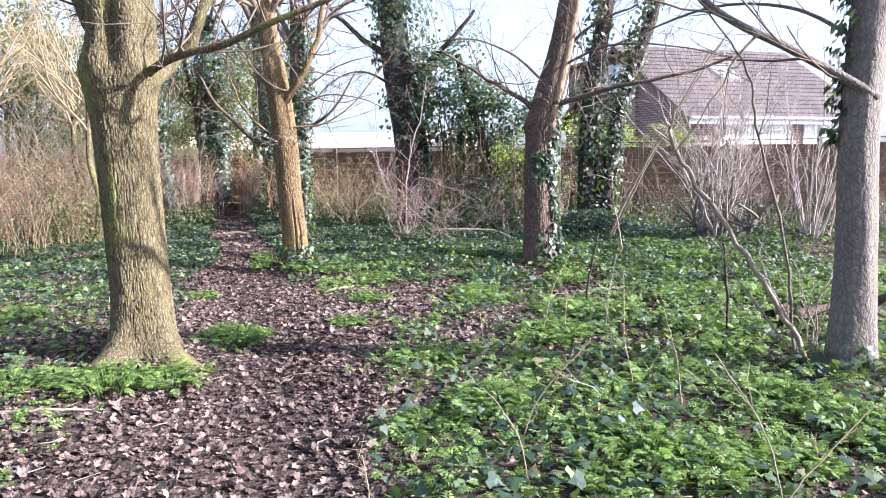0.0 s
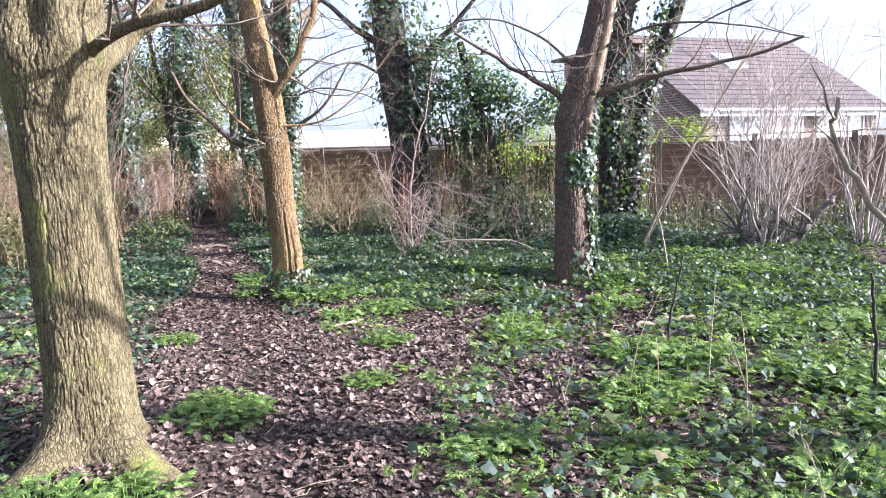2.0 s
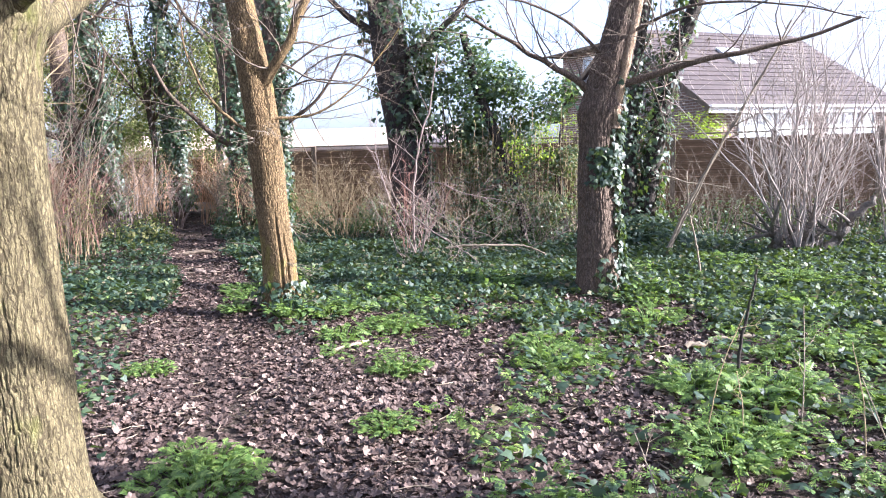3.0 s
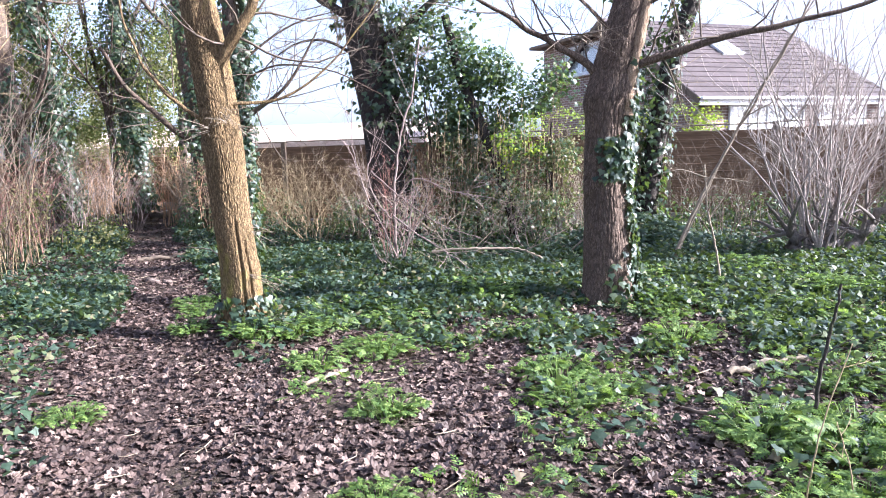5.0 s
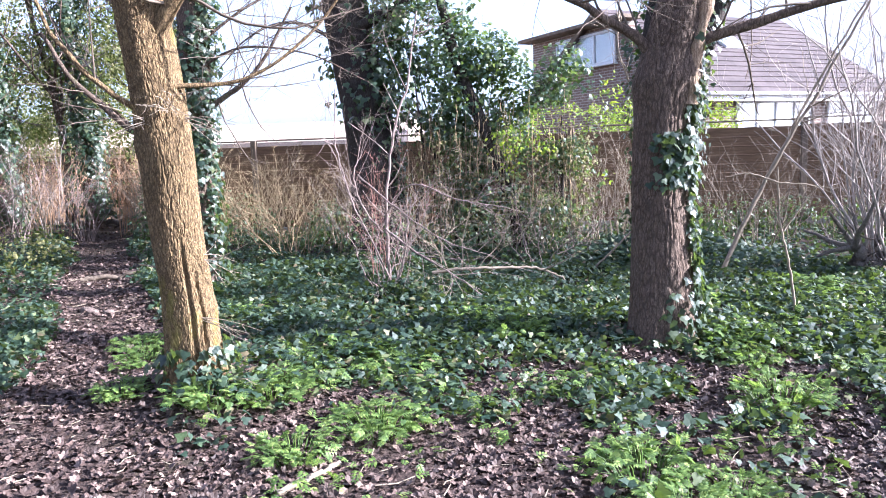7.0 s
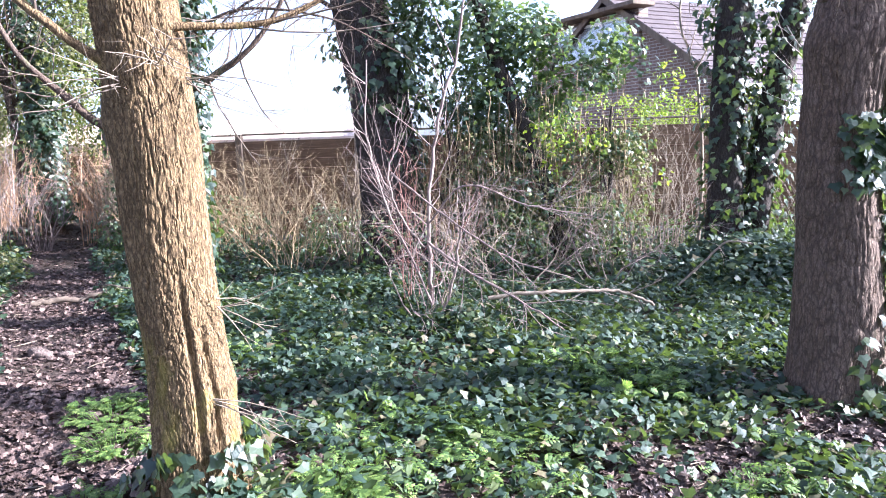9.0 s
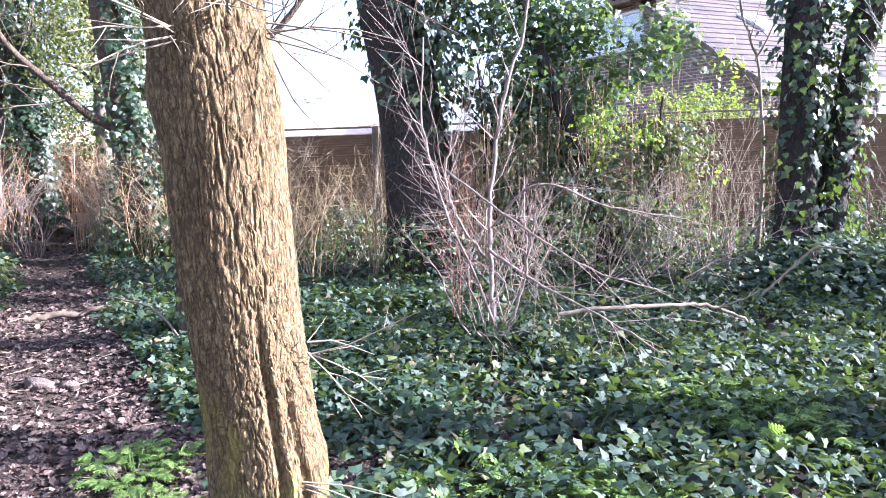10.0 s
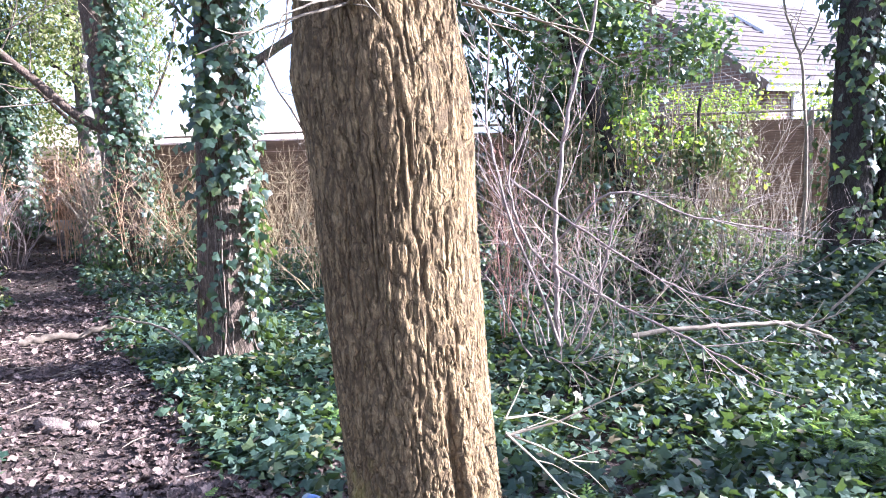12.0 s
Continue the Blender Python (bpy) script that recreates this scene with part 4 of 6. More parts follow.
tree([(-8.8, 14.1, -0.05), (-8.87, 14.1, 1.4), (-9.0, 14.1, 2.8), (-9.02, 14.1, 3.9), (-9.2, 14.1, 5.5)], [0.24, 0.19, 0.18, 0.16, 0.12], BARK_DARK, "brown trunk with sunlit ridges beside the thicket",
     [([(-8.95, 14.0, 1.8), (-8.4, 13.7, 2.2), (-7.8, 13.5, 2.8), (-7.5, 13.4, 3.5)], 0.05, 0.02), ([(-9, 14.0, 2.0), (-9.8, 13.6, 2.3), (-10.8, 13.2, 2.5)], 0.07, 0.02)],
     seed=45, trunk_kw=dict(sides=64, step=0.03, ridge=0.02, flare=0.5), crown=6, crown_len=2.2,
     ivy=[((350, 1.2, 3.2, -1.0, 1.2), dict(size=(0.05, 0.09), stand=0.12))])

for x, y, sd, lab in ((-6.9, 10.2, 61, "small twiggy tree in the thicket"), (-8.4, 11.6, 62, "small twiggy tree in the thicket"), (-10.2, 11.0, 63, "small twiggy tree in the thicket"), (-7.9, 8.2, 64, "small twiggy tree in the thicket")):
    tree([(x, y, -0.05), (x + 0.1, y, 0.8), (x - 0.05, y, 1.5), (x, y, 2.6)], [0.08, 0.06, 0.055, 0.04], BARK_GOLD, lab, seed=sd, trunk_kw=dict(sides=20, step=0.05, ridge=0.004, flare=0.2), crown=13, crown_len=2.3, twig_mat=STRAW)

for x, y, lean, n, sd, lab in ((-9.7, 19.2, -0.3, 5200, 51, "ivy-clad trunk beyond the path's end"), (-8.6, 19.6, 0.15, 700, 52, "sunlit reddish trunk by the fence"), (-10.9, 18.0, -0.4, 4200, 53, "ivy-clad trunk among evergreens"),
                               (-13.0, 12.0, -0.8, 900, 55, "leaning trunk in the thicket")):
    tree([(x, y, -0.05), (x + lean * 0.3, y, 1.5), (x + lean * 0.7, y, 3.2), (x + lean, y, 6.0)], [0.22, 0.18, 0.16, 0.1], BARK_DARK if sd != 52 else BARK_GREY, lab, seed=sd,
         trunk_kw=dict(sides=40, step=0.05, flare=0.3), crown=7, crown_len=2.4, ivy=[((n, 0.2, 5.8, -0.5, 2.6), dict(size=(0.06, 0.12), stand=0.34))])

# ---------------------------------------------------------------- foliage masses
def leaf_cloud(blobs, per, r, size, hang=0.3, tv=SMALL_V, tf=SMALL_F):
    """Leaves filling uneven blobs (x, y, z, rx, ry, rz), thinned by noise so that gaps show."""
    sets = []
    for x, y, z, rx, ry, rz in blobs:
        n = int(per * rx * ry * rz * 8)
        d = unit(r.normal(0, 1, (n, 3)))
        q = d * (r.random((n, 1)) ** 0.45)
        pos = np.array([x, y, z]) + q * np.array([rx, ry, rz])
        gap = vnoise(pos[:, 0] * 2.2, pos[:, 1] * 2.2, pos[:, 2] * 2.2, 31)
        keep = (r.random(n) < np.clip((gap - 0.36) * 5, 0, 1)) & (pos[:, 2] > 0.05)
        pos, d = pos[keep], d[keep]
        up = d * 0.7 + r.normal(0, 0.5, d.shape) + np.array([0, -0.15, 0.35])
        ahead = r.normal(0, 0.7, d.shape) + np.array([0, 0, -hang])
        sets.append(scatter(tv, tf, pos, up, ahead, r.uniform(*size, len(pos))))
    return join(*sets)


r = np.random.default_rng(61)
mass = thing("ivy_thicket", -0.6, 14.2, 0, "tangled mass of ivy over leaning stems", "ivy")
st = Tubes()
for k in range(9):
    x = -1.4 + 2.2 * k / 8
    branch(st, (x, 14.3 + r.uniform(-0.2, 0.3), 0), (r.normal(-0.15, 0.15), r.normal(0, 0.1), 1), r.uniform(1.8, 2.8) - max(0, x) * 0.9, r.uniform(0.02, 0.045), 1, r, 0.0, 0.2, 4)
st.add(smooth_line([(0.15, 14.0, 0.1), (-0.1, 14.0, 0.9), (-0.35, 14.0, 1.6), (-0.75, 14.0, 2.6), (-1.0, 14.1, 3.6)], 24), np.linspace(0.12, 0.07, 24), 10)
mpart("stem", st.mesh("stem", BARK_SHADED), mass)
v, f = leaf_cloud([(-1.2, 14.1, 2.9, 0.7, 0.5, 0.8), (-0.6, 14.2, 2.5, 0.7, 0.55, 0.8), (0.1, 14.2, 2.0, 0.65, 0.5, 0.75), (-0.3, 14.25, 1.3, 0.9, 0.45, 0.7),
                   (0.55, 14.3, 1.5, 0.4, 0.45, 0.7), (-1.0, 14.2, 1.8, 0.55, 0.45, 0.7), (-0.9, 14.3, 3.7, 0.5, 0.5, 0.5), (-1.5, 13.9, 3.3, 0.5, 0.4, 0.5), (-0.2, 14.1, 2.6, 0.45, 0.4, 0.5), (-0.5, 14.0, 0.8, 0.9, 0.4, 0.6), (0.4, 14.05, 0.8, 0.5, 0.4, 0.6), (0.6, 14.2, 2.0, 0.35, 0.4, 0.5), (-1.75, 13.8, 2.7, 0.35, 0.3, 0.6), (0.95, 14.3, 2.0, 0.4, 0.45, 0.6), (0.85, 14.2, 1.2, 0.45, 0.4, 0.7), (0.7, 14.3, 2.55, 0.4, 0.4, 0.4)], 950, r, (0.045, 0.085), 0.5, IVY_V, IVY_F)
tagged(mpart("ivy_leaves", fast_mesh("ivy_leaves", v, f, IVY_CLIMB, False), mass), "glossy dark green ivy leaves", kind="stuff")
v, f = leaf_cloud([(0.95, 13.9, 1.25, 0.28, 0.3, 0.85), (0.62, 14.0, 1.3, 0.25, 0.3, 0.6), (0.2, 13.95, 0.9, 0.45, 0.3, 0.6), (-0.9, 13.9, 1.2, 0.6, 0.25, 0.6), (-0.3, 13.85, 0.7, 0.6, 0.3, 0.5), (0.5, 13.9, 0.55, 0.4, 0.3, 0.45)], 1100, r, (0.035, 0.07), 1.2)
tagged(mpart("dry_leaves", fast_mesh("dry_leaves", v, f, IVY_DRY, False), mass), "withered hanging ivy leaves", kind="stuff")
# sunlit patches of the ivy, the sunlight put in as brighter leaf colour
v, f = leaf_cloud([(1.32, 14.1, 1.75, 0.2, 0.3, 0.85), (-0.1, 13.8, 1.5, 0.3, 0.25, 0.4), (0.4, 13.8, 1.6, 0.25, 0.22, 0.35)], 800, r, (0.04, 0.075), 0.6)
tagged(mpart("sunlit_leaves", fast_mesh("sunlit_leaves", v, f, HEDGE, False), mass), "ivy leaves coloured yellow-green as if sunlit", kind="stuff")
hs = Tubes()
for k in range(150):
    x, z = r.uniform(-1.5, 0.9), r.uniform(0.9, 2.3)
    n = 7
    pts = np.stack([x + np.cumsum(r.normal(0, 0.02, n)), 13.85 + r.uniform(-0.15, 0.2) + np.cumsum(r.normal(0, 0.015, n)), np.linspace(z, max(0.05, z - r.uniform(0.5, 1.5)), n)], -1)
    hs.add(pts, np.full(n, r.uniform(0.002, 0.005)), 3)
tagged(mpart("hanging_tangle", hs.mesh("hanging_tangle", STRAW), mass), "dry hanging stems", kind="stuff")

hedge = thing("hedge", 1.6, 17.6, 0, "bright yellow-green hedge behind the fence", "hedge")
v, f = leaf_cloud([(0.3 + 0.55 * k, 17.6 + 0.1 * (k % 2), 1.35 + r.uniform(-0.05, 0.1), 0.5, 0.5, 0.95) for k in range(7)], 1500, r, (0.04, 0.07), 0.1)
tagged(mpart("foliage", fast_mesh("foliage", v, f, HEDGE, False), hedge), kind="stuff")
ht = Tubes()
for k in range(14):
    branch(ht, (0.2 + 0.26 * k, 17.6, -0.02), (r.normal(0, 0.2), 0, 1), 2.0, 0.025, 1, r)
tagged(mpart("framework", ht.mesh("framework", TWIG), hedge), kind="stuff")

ever = thing("evergreen_shrubs", -11, 20, 0, "tall yellowish evergreen shrubs beyond the path", "shrub")
v, f = leaf_cloud([(-9.0, 20.5, 4.6, 1.2, 0.9, 1.3), (-10.5, 19.5, 4.2, 1.3, 1.0, 1.8), (-12.2, 18.5, 4.0, 1.5, 1.1, 2.2), (-14, 16, 3.8, 1.7, 1.2, 2.4), (-7.9, 20.6, 3.9, 0.8, 0.8, 1.4), (-13.5, 20, 5.5, 1.8, 1.2, 1.6), (-16, 14, 4.2, 2.0, 1.4, 2.8), (-11.0, 13.5, 4.3, 1.3, 0.9, 1.3), (-8.6, 18.6, 3.6, 1.0, 0.8, 1.2), (-12.6, 22, 3.0, 2.2, 1.0, 2.2), (-10.4, 21.8, 2.6, 1.2, 0.7, 1.6), (-8.9, 21.2, 2.8, 0.9, 0.6, 1.5), (-11.6, 15.6, 3.2, 1.2, 0.9, 1.8), (-14.5, 12.5, 2.6, 1.8, 1.2, 2.0), (-15, 25, 2.4, 2.2, 1.2, 2.4), (-18.5, 23, 2.6, 2.4, 1.4, 2.6), (-19, 17, 2.8, 2.4, 1.4, 2.6)],
                  400, r, (0.05, 0.10), 0.8)
tagged(mpart("foliage", fast_mesh("foliage", v, f, FAR_LEAF, False), ever), kind="stuff")
et = Tubes()
for x, y in ((-9, 20.5), (-10.5, 19.5), (-12.2, 18.5), (-14, 16), (-7.9, 20.6), (-13.5, 20), (-16, 14)):
    branch(et, (x, y, -0.05), (0, 0, 1), 5.5, 0.12, 2, r, 0.0, 0.08, 8)
tagged(mpart("framework", et.mesh("framework", BARK_DARK), ever), kind="stuff")


under = thing("undergrowth", -7.5, 10, 0, "olive bushy undergrowth among dry stems", "shrub")
v, f = leaf_cloud([(-7.0, 9.5, 0.45, 0.8, 0.9, 0.5), (-8.3, 10.8, 0.7, 1.0, 1.0, 0.8), (-7.2, 8.0, 0.35, 0.7, 0.8, 0.4), (-9.8, 12.0, 0.9, 1.2, 1.1, 1.0), (-9.0, 8.5, 0.7, 1.2, 1.2, 0.8), (-8.0, 13.0, 0.5, 0.7, 0.8, 0.6), (-6.6, 12.8, 0.3, 0.6, 0.7, 0.35)],
                  520, r, (0.04, 0.08), 0.2)
tagged(mpart("foliage", fast_mesh("foliage", v, f, FAR_LEAF, False), under), kind="stuff")
ut = Tubes()
for k in range(30):
    branch(ut, (r.uniform(-9.5, -6.8), r.uniform(8, 13), -0.02), (r.normal(0, 0.3), r.normal(0, 0.3), 1), r.uniform(0.8, 1.8), 0.012, 1, r)
tagged(mpart("framework", ut.mesh("framework", TWIG), under), kind="stuff")

skirt = thing("ivy_undergrowth", -2, 15.7, 0, "dark ivy heaped along the foot of the fence", "ivy")
v, f = leaf_cloud([(-6.2 + 0.75 * k, 15.75 + r.uniform(-0.25, 0.2), r.uniform(0.1, 0.35), 0.6, 0.45, r.uniform(0.3, 0.65)) for k in range(19)] + [(-7.0, 17.1, 0.6, 0.4, 0.5, 0.75), (-7.4, 18.0, 0.7, 0.4, 0.6, 0.8), (-7.9, 19.0, 0.7, 0.4, 0.6, 0.9), (-8.5, 20.3, 0.8, 0.5, 0.7, 1.0), (-6.2, 15.9, 0.5, 0.5, 0.35, 0.7), (-5.4, 16.0, 0.4, 0.5, 0.3, 0.6)], 620, r, (0.05, 0.09), 0.4)
tagged(mpart("foliage", fast_mesh("foliage", v, f, IVY_CLIMB, False), skirt), kind="stuff")
v, f = leaf_cloud([(-3.4, 14.4, 0.3, 0.7, 0.5, 0.45), (-1.9, 13.7, 0.3, 0.6, 0.45, 0.45), (0.3, 13.6, 0.35, 0.8, 0.4, 0.5), (-0.7, 13.5, 0.3, 0.6, 0.4, 0.45), (2.9, 14.2, 0.25, 0.8, 0.5, 0.4), (-4.8, 14.6, 0.25, 0.7, 0.5, 0.4)], 560, r, (0.045, 0.085), 0.4)
tagged(mpart("low_foliage", fast_mesh("low_foliage", v, f, IVY_CLIMB, False), skirt), kind="stuff")


# ---------------------------------------------------------------- shrubs, saplings, dead stems
def shrub(name, x, y, n, height, lean, radius, material, label, seed, kids=4, level=2, wiggle=0.18, crown_w=0.1, droop=0.0, bias=(0, 0)):
    """Many stems from one stool, each its own part, with joined side twigs."""
    r = np.random.default_rng(seed)
    t = thing(name, x, y, gz(x, y), label, "shrub")
    fine = Tubes()
    for k in range(n):
        a = 2 * np.pi * (k + r.random() * 0.8) / n
        sp = lean * r.uniform(0.3, 1.0)
        h = height * r.uniform(0.55, 1.0)
        way = np.array([np.cos(a) * sp + bias[0], np.sin(a) * sp + bias[1], 1.0])
        p = np.array([x + np.cos(a) * crown_w * r.random(), y + np.sin(a) * crown_w * r.random(), gz(x, y) - 0.03])
        m = 12
        pts = [p.copy()]
        d = unit(way)
        for i in range(m - 1):
            d = unit(d + r.normal(0, wiggle, 3) * 0.5 + np.array([0, 0, 0.05 - droop * 0.12]))
            p = p + d * h / (m - 1)
            p[2] = max(p[2], gz(x, y) + 0.02)
            pts.append(p.copy())
        pts = np.array(pts)
        rr = radius * r.uniform(0.6, 1.1) * np.linspace(1, 0.3, m)
        one = Tubes()
        one.add(pts, rr, 6)
        mpart("stem", one.mesh("stem", material), t)
        for q in range(kids):
            i = int(r.integers(3, m - 1))
            side = unit(r.normal(0, 1, 3))
            branch(fine, pts[i], unit(pts[i] - pts[i - 1]) + side * 0.8, h * r.uniform(0.18, 0.4), rr[i] * 0.55, level - 1, r, droop, 0.3, 3, 0.1, None, gz(x, y))
    if fine.v:
        tagged(mpart("brushwood", fine.mesh("brushwood", material), t), kind="stuff")
    return t


def stems_of(name, label, lines, material, seed, twigs=3, category="branch", twig_len=0.4, lying=False):
    """Single stems laid along given lines: (points, radius at foot, at tip)."""
    r = np.random.default_rng(seed)
    p0 = lines[0][0][0]
    t = thing(name, p0[0], p0[1], gz(p0[0], p0[1]), label, category)
    fine = Tubes()
    for pts, r0, r1 in lines:
        m = max(10, 5 * len(pts))
        p = smooth_line(pts, m)
        if lying:
            p[:, 2] += ground_z(p[:, 0], p[:, 1])
        p[1:-1] += r.normal(0, r0 * 0.35, (m - 2, 3))
        one = Tubes()
        one.add(p, np.linspace(r0, r1, m), 8)
        mpart("stem", one.mesh("stem", material), t)
        for q in range(twigs):
            i = int(r.integers(m // 3, m - 1))
            branch(fine, p[i], unit(p[i] - p[i - 1]) + unit(r.normal(0, 1, 3)) * 0.9, r.uniform(0.4, 1) * twig_len, max(r1 * 0.7, 0.002), 1, r, 0, 0.3, 3, 0.1, None, gz(p0[0], p0[1]))
    if fine.v:
        tagged(mpart("brushwood", fine.mesh("brushwood", material), t), kind="stuff")
    return t


# the big hazel stool by the fence
shrub("hazel", 3.95, 11.75, 34, 3.9, 0.38, 0.016, TWIG_HAZEL, "many-stemmed pinkish-grey hazel growing from an old stool", 71, kids=12, wiggle=0.32, crown_w=0.32)
stems_of("hazel_stump", "short thick cut stumps of the hazel stool", [([(3.7, 11.7, -0.05), (3.66, 11.68, 0.2), (3.6, 11.65, 0.38)], 0.08, 0.05), ([(4.0, 11.6, -0.05), (4.04, 11.6, 0.25), (4.1, 11.58, 0.5)], 0.085, 0.05),
         ([(4.25, 11.7, -0.05), (4.5, 11.7, 0.35), (4.85, 11.7, 0.8)], 0.08, 0.045), ([(3.9, 11.9, -0.05), (3.9, 11.9, 0.4)], 0.09, 0.06)], BARK_GREY, 72, twigs=4, category="stump", twig_len=0.8)
shrub("hazel", 5.6, 12.6, 22, 3.6, 0.45, 0.016, TWIG_HAZEL, "smaller many-stemmed hazel by the fence", 73, wiggle=0.15, crown_w=0.25)
# two long leaning poles behind the dark trunk
stems_of("leaning_poles", "two slanting brown poles leaning over the ivy", [([(2.15, 11.4, -0.02), (2.45, 11.4, 0.7), (2.85, 11.4, 1.5), (3.3, 11.4, 2.3), (3.7, 11.4, 3.1)], 0.022, 0.012),
         ([(2.2, 11.5, -0.02), (2.55, 11.55, 0.8), (2.95, 11.6, 1.6), (3.45, 11.7, 2.5), (4.0, 11.7, 3.4)], 0.018, 0.010)], TWIG_PALE, 74, 5, twig_len=0.9)
# the bare sapling standing in the ivy, with its cross-bar twig
stems_of("sapling", "thin forked bare sapling in green plants", [([(2.45, 9.85, -0.02), (2.38, 9.85, 0.45), (2.30, 9.85, 0.8), (2.27, 9.85, 1.25)], 0.013, 0.006),
         ([(2.33, 9.85, 0.72), (2.45, 9.85, 0.9), (2.53, 9.85, 1.02)], 0.008, 0.004), ([(2.28, 9.85, 1.12), (2.05, 9.82, 1.2), (1.85, 9.8, 1.18)], 0.008, 0.003), ([(2.28, 9.85, 1.12), (2.5, 9.87, 1.1), (2.75, 9.9, 1.05)], 0.006, 0.003)], TWIG_PALE, 75, 3, "sapling", 0.25)
# centre shrub with its tall pale stem, low spreading twigs and crossing bramble
stems_of("shrub", "bare pale shrub with one tall stem over the ivy", [([(-1.20, 10.9, 0.05), (-1.21, 10.9, 0.5), (-1.21, 10.92, 0.95), (-1.13, 10.95, 1.6), (-0.95, 11.0, 2.2), (-0.84, 11.0, 2.85)], 0.019, 0.008),
         ([(-1.15, 10.85, 0.05), (-1.03, 10.75, 0.35), (-0.95, 10.65, 0.75), (-0.9, 10.65, 1.0)], 0.013, 0.006),
         ([(-1.22, 10.87, 0.70), (-0.9, 10.65, 0.5), (-0.55, 10.4, 0.34), (-0.2, 10.15, 0.15)], 0.012, 0.005),
         ([(-1.25, 10.9, 0.65), (-1.42, 10.8, 0.92), (-1.5, 10.77, 1.25), (-1.42, 10.8, 1.45)], 0.010, 0.005),
         ([(-1.18, 10.9, 0.12), (-1.32, 10.75, 0.55), (-1.50, 10.65, 1.0), (-1.62, 10.6, 1.55), (-1.60, 10.6, 2.1)], 0.011, 0.005),
         ([(-1.5, 10.95, 1.25), (-1.1, 10.7, 0.95), (-0.6, 10.55, 0.62), (-0.1, 10.5, 0.45)], 0.009, 0.004),
         ([(-1.2, 10.85, 0.85), (-0.9, 10.65, 1.15), (-0.45, 10.6, 1.0), (0.05, 10.6, 0.9)], 0.009, 0.004)], TWIG_PINK, 76, 12, "shrub", 0.8)
shrub("shrub", -1.22, 10.9, 10, 1.5, 1.4, 0.007, TWIG_PINK, "spreading bare twigs of the shrub in the ivy", 77, kids=8, wiggle=0.5, crown_w=0.14, droop=0.2)
shrub("shrub", -0.6, 11.9, 9, 1.9, 0.9, 0.0065, TWIG_PALE, "brambly tangle of pale crossing twigs over the ivy", 79, kids=9, wiggle=0.5, crown_w=0.4, droop=0.25)
shrub("shrub", 0.35, 12.5, 8, 1.6, 1.0, 0.0065, TWIG_PINK, "brambly tangle of arching twigs over the ivy", 80, kids=8, wiggle=0.45, crown_w=0.4, droop=0.25)
shrub("shrub", -1.45, 11.6, 9, 1.6, 0.3, 0.006, TWIG_RED, "upright reddish twigs by the dark trunk", 78, kids=7, wiggle=0.15, crown_w=0.15)
# shrubs before the fence
for x, y, n, h, ln, mt, sd, lab in ((-3.2, 13.7, 18, 1.6, 0.7, STRAW, 81, "yellowish bare shrub before the fence"), (-3.9, 14.8, 16, 2.0, 0.5, STRAW, 82, "yellowish bare shrub before the fence"),
                                    (-4.9, 15.2, 16, 1.9, 0.5, STRAW, 83, "straw-coloured stems before the fence"), (-2.7, 14.9, 12, 2.1, 0.5, TWIG_PALE, 84, "pale upright stems beside the dark trunk"),
                                    (-8.3, 16.6, 16, 1.9, 0.45, TWIG_PINK, 85, "pale pinkish stems by the path's end"), (-9.2, 16.0, 14, 2.2, 0.5, TWIG_PINK, 86, "pale pinkish stems by the path's end"),
                                    (-5.9, 15.6, 14, 1.7, 0.5, RUST, 87, "rust-brown stems before the fence"), (-9.9, 17.6, 11, 2.6, 0.55, TWIG_HAZEL, 97, "pale curving stems beside the path's end"), (-8.9, 13.0, 9, 2.4, 0.6, TWIG_PALE, 98, "arching pale stems beside the path"),
                                    (-7.2, 19.2, 10, 2.0, 0.7, RUST, 99, "rust-brown twiggy shrub before the fence"), (-10.8, 20.2, 12, 2.2, 0.7, RUST, 100, "rust-brown twiggy shrub at the path's end"), (-7.4, 18.6, 14, 1.8, 0.6, RUST, 88, "rust-brown stems before the fence"),
                                    (1.1, 14.6, 12, 2.2, 0.4, TWIG_PALE, 89, "pale upright stems before the fence"), (0.5, 13.4, 9, 1.3, 0.5, TWIG_PALE, 90, "pale upright stems under the ivy"),
                                    (1.5, 15.2, 10, 2.4, 0.3, TWIG_PALE, 91, "pale upright stems before the fence"), (3.2, 13.6, 10, 1.9, 0.6, TWIG, 92, "tangled brown stems before the fence"),
                                    (5.2, 14.4, 12, 2.2, 0.6, TWIG_PINK, 93, "tangled stems before the fence"), (6.8, 13.8, 12, 2.4, 0.5, TWIG_PINK, 94, "tangled stems before the fence"), (0.0, 13.6, 10, 1.1, 0.7, TWIG_PALE, 95, "tangled low stems under the ivy")):
    shrub("shrub", x, y, n, h, ln, 0.009, mt, lab, sd, kids=8, wiggle=0.3, crown_w=0.35)
# thin tall stem by the twin ivy trunks
stems_of("sapling", "tall thin wavering sapling by the ivy trunks", [([(1.66, 14.0, -0.02), (1.68, 14.0, 0.8), (1.66, 14.0, 1.6), (1.58, 14.0, 2.3), (1.42, 14.0, 2.8), (1.5, 14.0, 4.0)], 0.022, 0.01), ([(1.58, 14.0, 2.2), (1.75, 14.0, 2.55), (1.85, 14.0, 3.1)], 0.012, 0.006)], TWIG_PALE, 96, 8, "sapling", 0.7)

